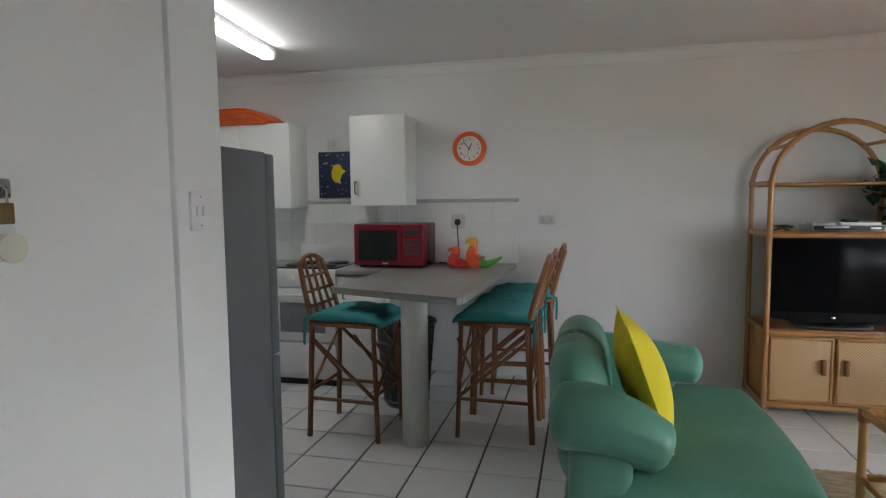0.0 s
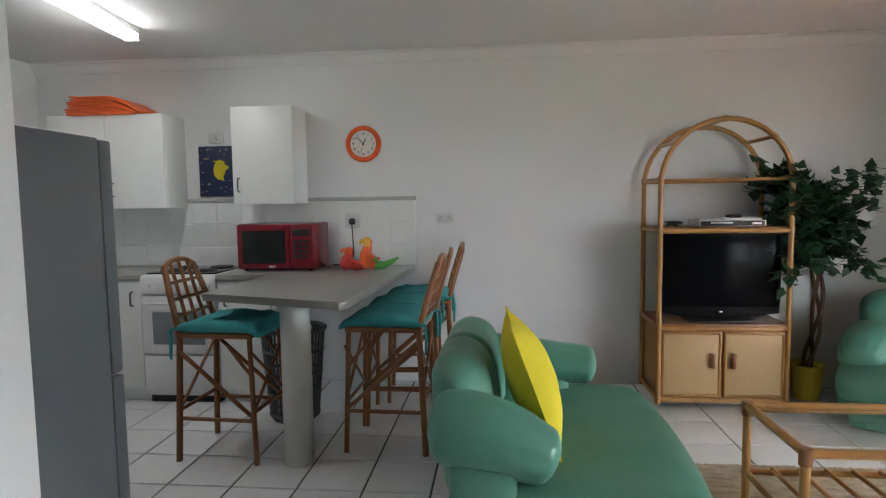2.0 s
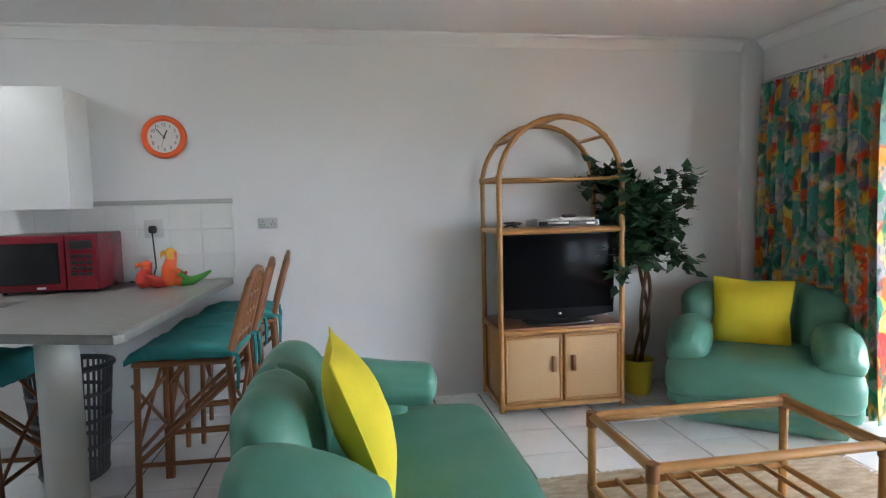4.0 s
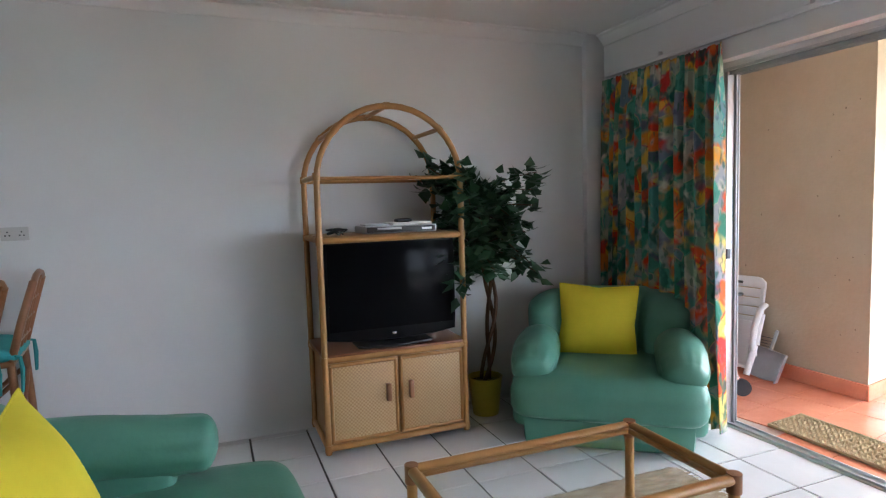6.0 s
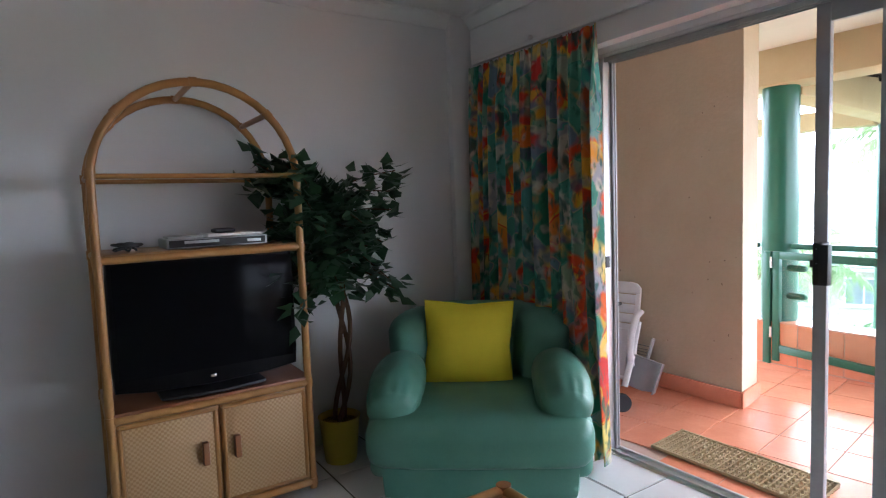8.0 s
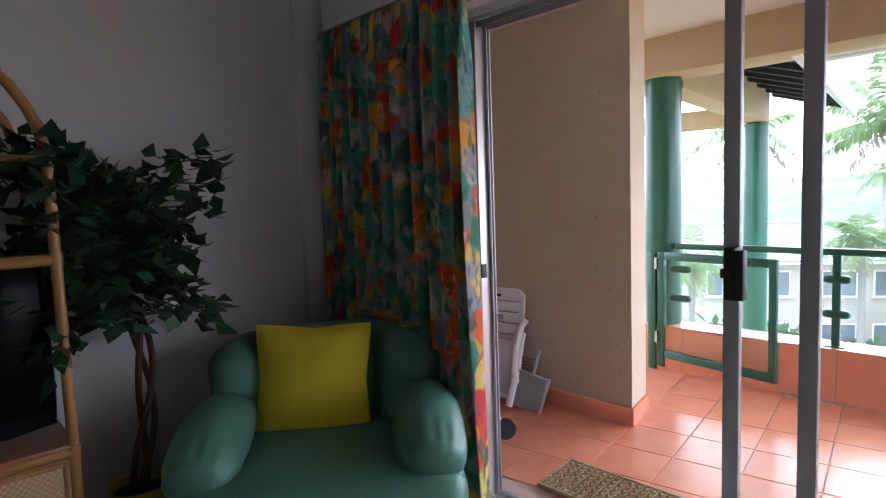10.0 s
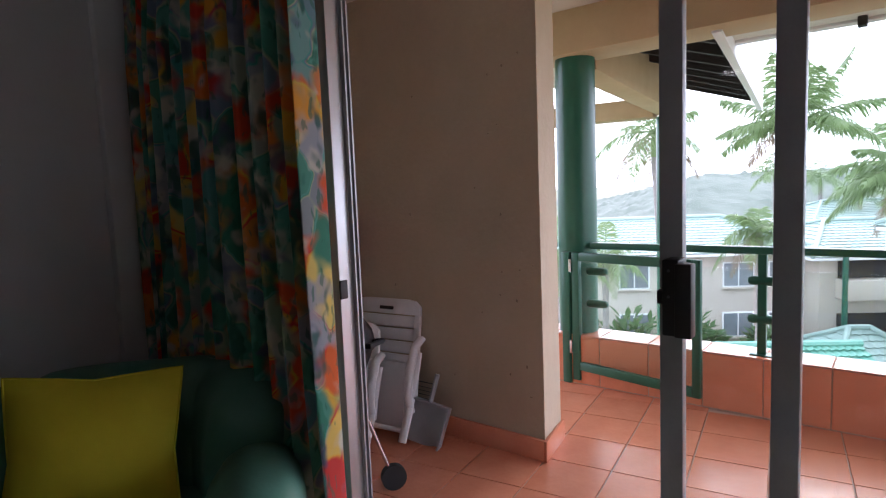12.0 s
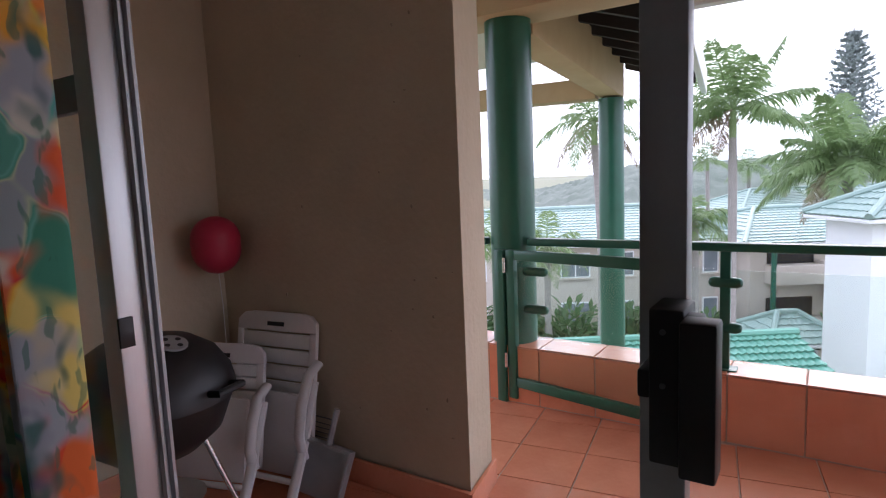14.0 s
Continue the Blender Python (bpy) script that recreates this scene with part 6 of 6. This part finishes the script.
part("border", tube(bmesh.new(), [(-0.16, -0.44, 0.011), (0.16, -0.41, 0.011), (0.16, 0.44, 0.011), (-0.16, 0.41, 0.011)], 0.012, 6, closed=True), MAT, dm)

br = thing("kettle_barbecue", "black kettle barbecue on tubular legs", "barbecue", pose(4.16, 4.43, TZ))
part("bowl", lathe(bmesh.new(), [(0.05, 0.52), (0.14, 0.54), (0.21, 0.60), (0.25, 0.70), (0.256, 0.725), (0.24, 0.725)], 36), BLACK, br)
lid = part("lid", lathe(bmesh.new(), [(0.262, 0.715), (0.262, 0.735), (0.25, 0.79), (0.21, 0.85), (0.14, 0.895), (0.05, 0.912), (0.01, 0.914)], 36), BLACK, br)
vc, vn = Vector((0.014, -0.126, 0.899)), Vector((0.04, -0.34, 0.94)).normalized()
vu = vn.cross(Vector((1, 0, 0))).normalized()
vw = vn.cross(vu)
vent = part("vent", tube(bmesh.new(), [vc, vc + vn * 0.008], 0.045, 24), SILVER, lid, "round steel vent")
for a in range(4):
    hc = vc + vu * 0.026 * math.cos(a * 1.57 + 0.4) + vw * 0.026 * math.sin(a * 1.57 + 0.4)
    part("vent_hole", tube(bmesh.new(), [hc + vn * 0.005, hc + vn * 0.0095], 0.0085, 10), BLACK, vent)
part("handle", tube(bmesh.new(), [(0.04, -0.245, 0.75), (0.04, -0.30, 0.76), (0.14, -0.28, 0.76), (0.14, -0.225, 0.75)], 0.012, 8), BLACK, lid)
for a, ft in ((-35, 0.03), (85, 0.03), (205, 0.0)):
    ca, sa = math.cos(radians(a)), math.sin(radians(a))
    part("leg", rod((0.14 * ca, 0.14 * sa, 0.56), (0.32 * ca, 0.32 * sa, ft + 0.02), 0.0095), CHROME, br, "bright tubular leg")
for a in (-35, 85):
    ca, sa = math.cos(radians(a)), math.sin(radians(a))
    part("wheel", tube(bmesh.new(), [(0.32 * ca - 0.02 * sa, 0.32 * sa + 0.02 * ca, 0.06), (0.32 * ca + 0.02 * sa, 0.32 * sa - 0.02 * ca, 0.06)], 0.06, 20), RUBBER, br)
part("ash_pan", lathe(bmesh.new(), [(0.02, 0.33), (0.13, 0.35), (0.14, 0.365)], 24), SILVER, br)


def folded_chair(m, label, hgt=0.78, wide=0.44):
    """A folded moulded plastic armchair leaning on the wall: slotted back panel, folded seat, curved arms and legs."""
    ob = thing("folding_chair", label, "folding chair", m, "white folded chairs")
    hw = wide / 2
    for sg in (-1, 1):
        part("side_rail", boxed(sg * hw - 0.02, sg * hw + 0.02, -0.014, 0.014, 0.10, hgt - 0.085, bevel=0.008), WHITEPL, ob)
    top = [(hw + 0.02, hgt - 0.09), (hw + 0.016, hgt - 0.04), (hw - 0.02, hgt - 0.008), (hw - 0.07, hgt), (-hw + 0.07, hgt), (-hw + 0.02, hgt - 0.008), (-hw - 0.016, hgt - 0.04), (-hw - 0.02, hgt - 0.09)]
    hb_ = prism(top, -0.014, 0.014, bevel=0.006)
    bmesh.ops.rotate(hb_, verts=hb_.verts[:], cent=(0, 0, 0), matrix=Matrix.Rotation(radians(90), 3, "X"))
    part("head_panel", hb_, WHITEPL, ob)
    part("grip_slot", boxed(-0.05, 0.05, -0.017, -0.0135, hgt - 0.065, hgt - 0.045, bevel=0.001), RUBBER, ob, "dark hand slot")
    n = 7
    step = (hgt - 0.09 - 0.16) / n
    for i in range(n):
        z = 0.16 + i * step
        part("slat", boxed(-hw + 0.016, hw - 0.016, -0.008, 0.008, z, z + step - 0.008, bevel=0.004), WHITEPL, ob)
    for sg in (-1, 1):
        x = sg * (hw + 0.045)
        for nm, pts in (("armrest", ((-0.02, hgt * 0.72), (-0.09, hgt * 0.66), (-0.13, hgt * 0.5), (-0.14, hgt * 0.33), (-0.10, hgt * 0.2))),
                        ("leg", ((-0.05, hgt * 0.62), (-0.085, hgt * 0.4), (-0.12, hgt * 0.2), (-0.17, 0.0)))):
            bm = tube(bmesh.new(), [(x, a, b_) for a, b_ in pts], 0.02, 10)
            for v in bm.verts:
                v.co.x = x + (v.co.x - x) * 1.3
                v.co.z = max(0.0, v.co.z)
            part(nm, bm, WHITEPL, ob)
    part("stretcher", rod((-hw - 0.045, -0.15, 0.06), (hw + 0.045, -0.15, 0.06), 0.014), WHITEPL, ob)
    sb = boxed(-hw + 0.02, hw - 0.02, -0.075, -0.05, 0.05, 0.42, bevel=0.008)
    part("folded_seat", sb, WHITEPL, ob)
    return ob


folded_chair(pose(4.90, 4.80, TZ, -10, 0, -82), "white slatted plastic chair folded against the wall")
folded_chair(pose(4.71, 4.95, TZ, -12, 0, -72), "white slatted plastic chair folded in front of another", 0.66, 0.42)
dp = thing("dustpan", "grey plastic dustpan propped against the chairs", "dustpan", pose(4.87, 4.46, TZ, 72, 12, -75) @ Matrix.Scale(1.2, 4))
db = bmesh.new()
prism([(-0.10, 0), (0.10, 0), (0.085, 0.2), (-0.085, 0.2)], 0.0, 0.008, bevel=0.002, bm=db)
for x0, x1 in ((-0.1, -0.09), (0.09, 0.1)):
    box(db, x0, x1, 0, 0.2, 0.006, 0.05, bevel=0.002)
box(db, -0.09, 0.09, 0.19, 0.2, 0.006, 0.05, bevel=0.002)
part("pan", db, SILVER, dp)
part("handle", tube(bmesh.new(), [(0, 0.2, 0.03), (0, 0.33, 0.04)], 0.012, 8), SILVER, dp)
gr = thing("grill_grid", "dark wire barbecue grid leaning on the wall", "grill grid", pose(4.985, 4.62, TZ, 0, 6, 0))
part("frame", tube(bmesh.new(), [(0, -0.14, 0.01), (0, 0.14, 0.01), (0, 0.14, 0.30), (0, -0.14, 0.30)], 0.004, 6, closed=True), GREYPL, gr)
for i in range(12):
    part("wire", rod((0, -0.14, 0.03 + i * 0.022), (0, 0.14, 0.03 + i * 0.022), 0.0022, 5), GREYPL, gr)
bl = thing("balloon", "pink balloon on a string in the terrace corner", "balloon", pose(4.925, 5.10, 1.035))
part("skin", soft((0.115, 0.115, 0.14), 0.114, 10, lambda p: Vector((p.x * (1 + 0.2 * p.z), p.y * (1 + 0.2 * p.z), p.z))), PINK, bl)
part("string", tube(bmesh.new(), [(0, 0, -0.12), (0.01, 0, -0.3), (-0.005, -0.02, -0.55), (0.01, -0.03, -1.09)], 0.002, 5), WHITEPL, bl)

# ---- laid pieces ----
def tile_mesh(name, w, d, h_, material, bev=0.002):
    bm = bmesh.new()
    box(bm, -w / 2, w / 2, -d / 2, d / 2, 0, h_)
    top = [v for v in bm.verts if v.co.z > h_ / 2]
    for v in top:
        v.co.x -= math.copysign(bev, v.co.x)
        v.co.y -= math.copysign(bev, v.co.y)
    return to_mesh(name, bm, material, smooth=False)


def lay(parent, name, m0, sx, sy, x_range, y_range, material, keep, height=0.006, joint=0.006, inside=None, tol=0.0007):
    rng_ = random.Random(17)
    me = tile_mesh(name, sx - joint, sy - joint, height, material)
    rest = bmesh.new()
    for i in range(*x_range):
        for j in range(*y_range):
            p = m0 @ Vector(((i + 0.5) * sx, (j + 0.5) * sy, 0))
            if inside and not inside(p):
                continue
            if keep(p):
                ob = new(name, me)
                ob.parent = parent
                ob.matrix_basis = m0 @ Matrix.Translation(((i + 0.5) * sx, (j + 0.5) * sy, rng_.uniform(-tol, 0)))
            else:
                t = bmesh.new()
                box(t, -(sx - joint) / 2, (sx - joint) / 2, -(sy - joint) / 2, (sy - joint) / 2, 0, height - 0.0004)
                t.transform(m0 @ Matrix.Translation(((i + 0.5) * sx, (j + 0.5) * sy, 0)))
                join(rest, t)
    if len(rest.verts):
        tagged(part("tiles_beyond", rest, material, parent, smooth=False), kind="stuff")
    else:
        rest.free()


TSX, TSY = 0.336, 0.341
lay(floor, "tile", Matrix.Translation((-0.588, 3.41, -0.006)), TSX, TSY, (-8, 13), (-14, 5), TILE,
    lambda p: 0.9 < p.y and p.x > -2.6, inside=lambda p: W < p.x - 0.1 and p.x < E + 0.13 and p.y < N + 0.17, joint=0.010)
TM = Matrix.Translation((5.1, 3.805, TZ - 0.006)) @ Matrix.Rotation(radians(8.5), 4, "Z")
lay(terrace, "tile", TM, 0.335, 0.335, (-8, 8), (-20, 8), TERRA, lambda p: p.y > 0.6,
    inside=lambda p: E + 0.3 < p.x < 6.35 and -2.3 < p.y < 5.3, joint=0.005)
# parapet cladding: face and cap
FM = Matrix.Translation((6.255, 3.005, -0.062)) @ Matrix(((0, 0, -1, 0), (1, 0, 0, 0), (0, 1, 0, 0), (0, 0, 0, 1)))
lay(para, "tile", FM, 0.335, 0.345, (-15, 7), (0, 1), TERRA, lambda p: True, joint=0.006, inside=lambda p: p.y < 5.3)
CM = Matrix.Translation((6.245, 3.005, 0.285)) @ Matrix(((0, 1, 0, 0), (1, 0, 0, 0), (0, 0, 1, 0), (0, 0, 0, 1)))
lay(para, "cap_tile", CM, 0.335, 0.262, (-15, 7), (0, 1), TERRA, lambda p: True, joint=0.006, inside=lambda p: p.y < 5.3)
SPL = surface("white_wall_tile", (0.66, 0.67, 0.65), (0.74, 0.75, 0.73), 0.2, scale=3, fine=40, bump=0.02, vary=0.2)
spb = solid("splashback", boxed(-3.28, -0.217, N - 0.006, N, CZ, 1.425, bevel=0), MELAMINE, kind="structure", label="white tiled splashback behind the worktop")
SM = Matrix.Translation((-0.22, N - 0.006, CZ)) @ Matrix(((-1, 0, 0, 0), (0, 0, -1, 0), (0, 1, 0, 0), (0, 0, 0, 1)))
lay(spb, "tile", SM, 0.2, 0.1665, (0, 15), (0, 3), SPL, lambda p: True, joint=0.002, height=0.005)
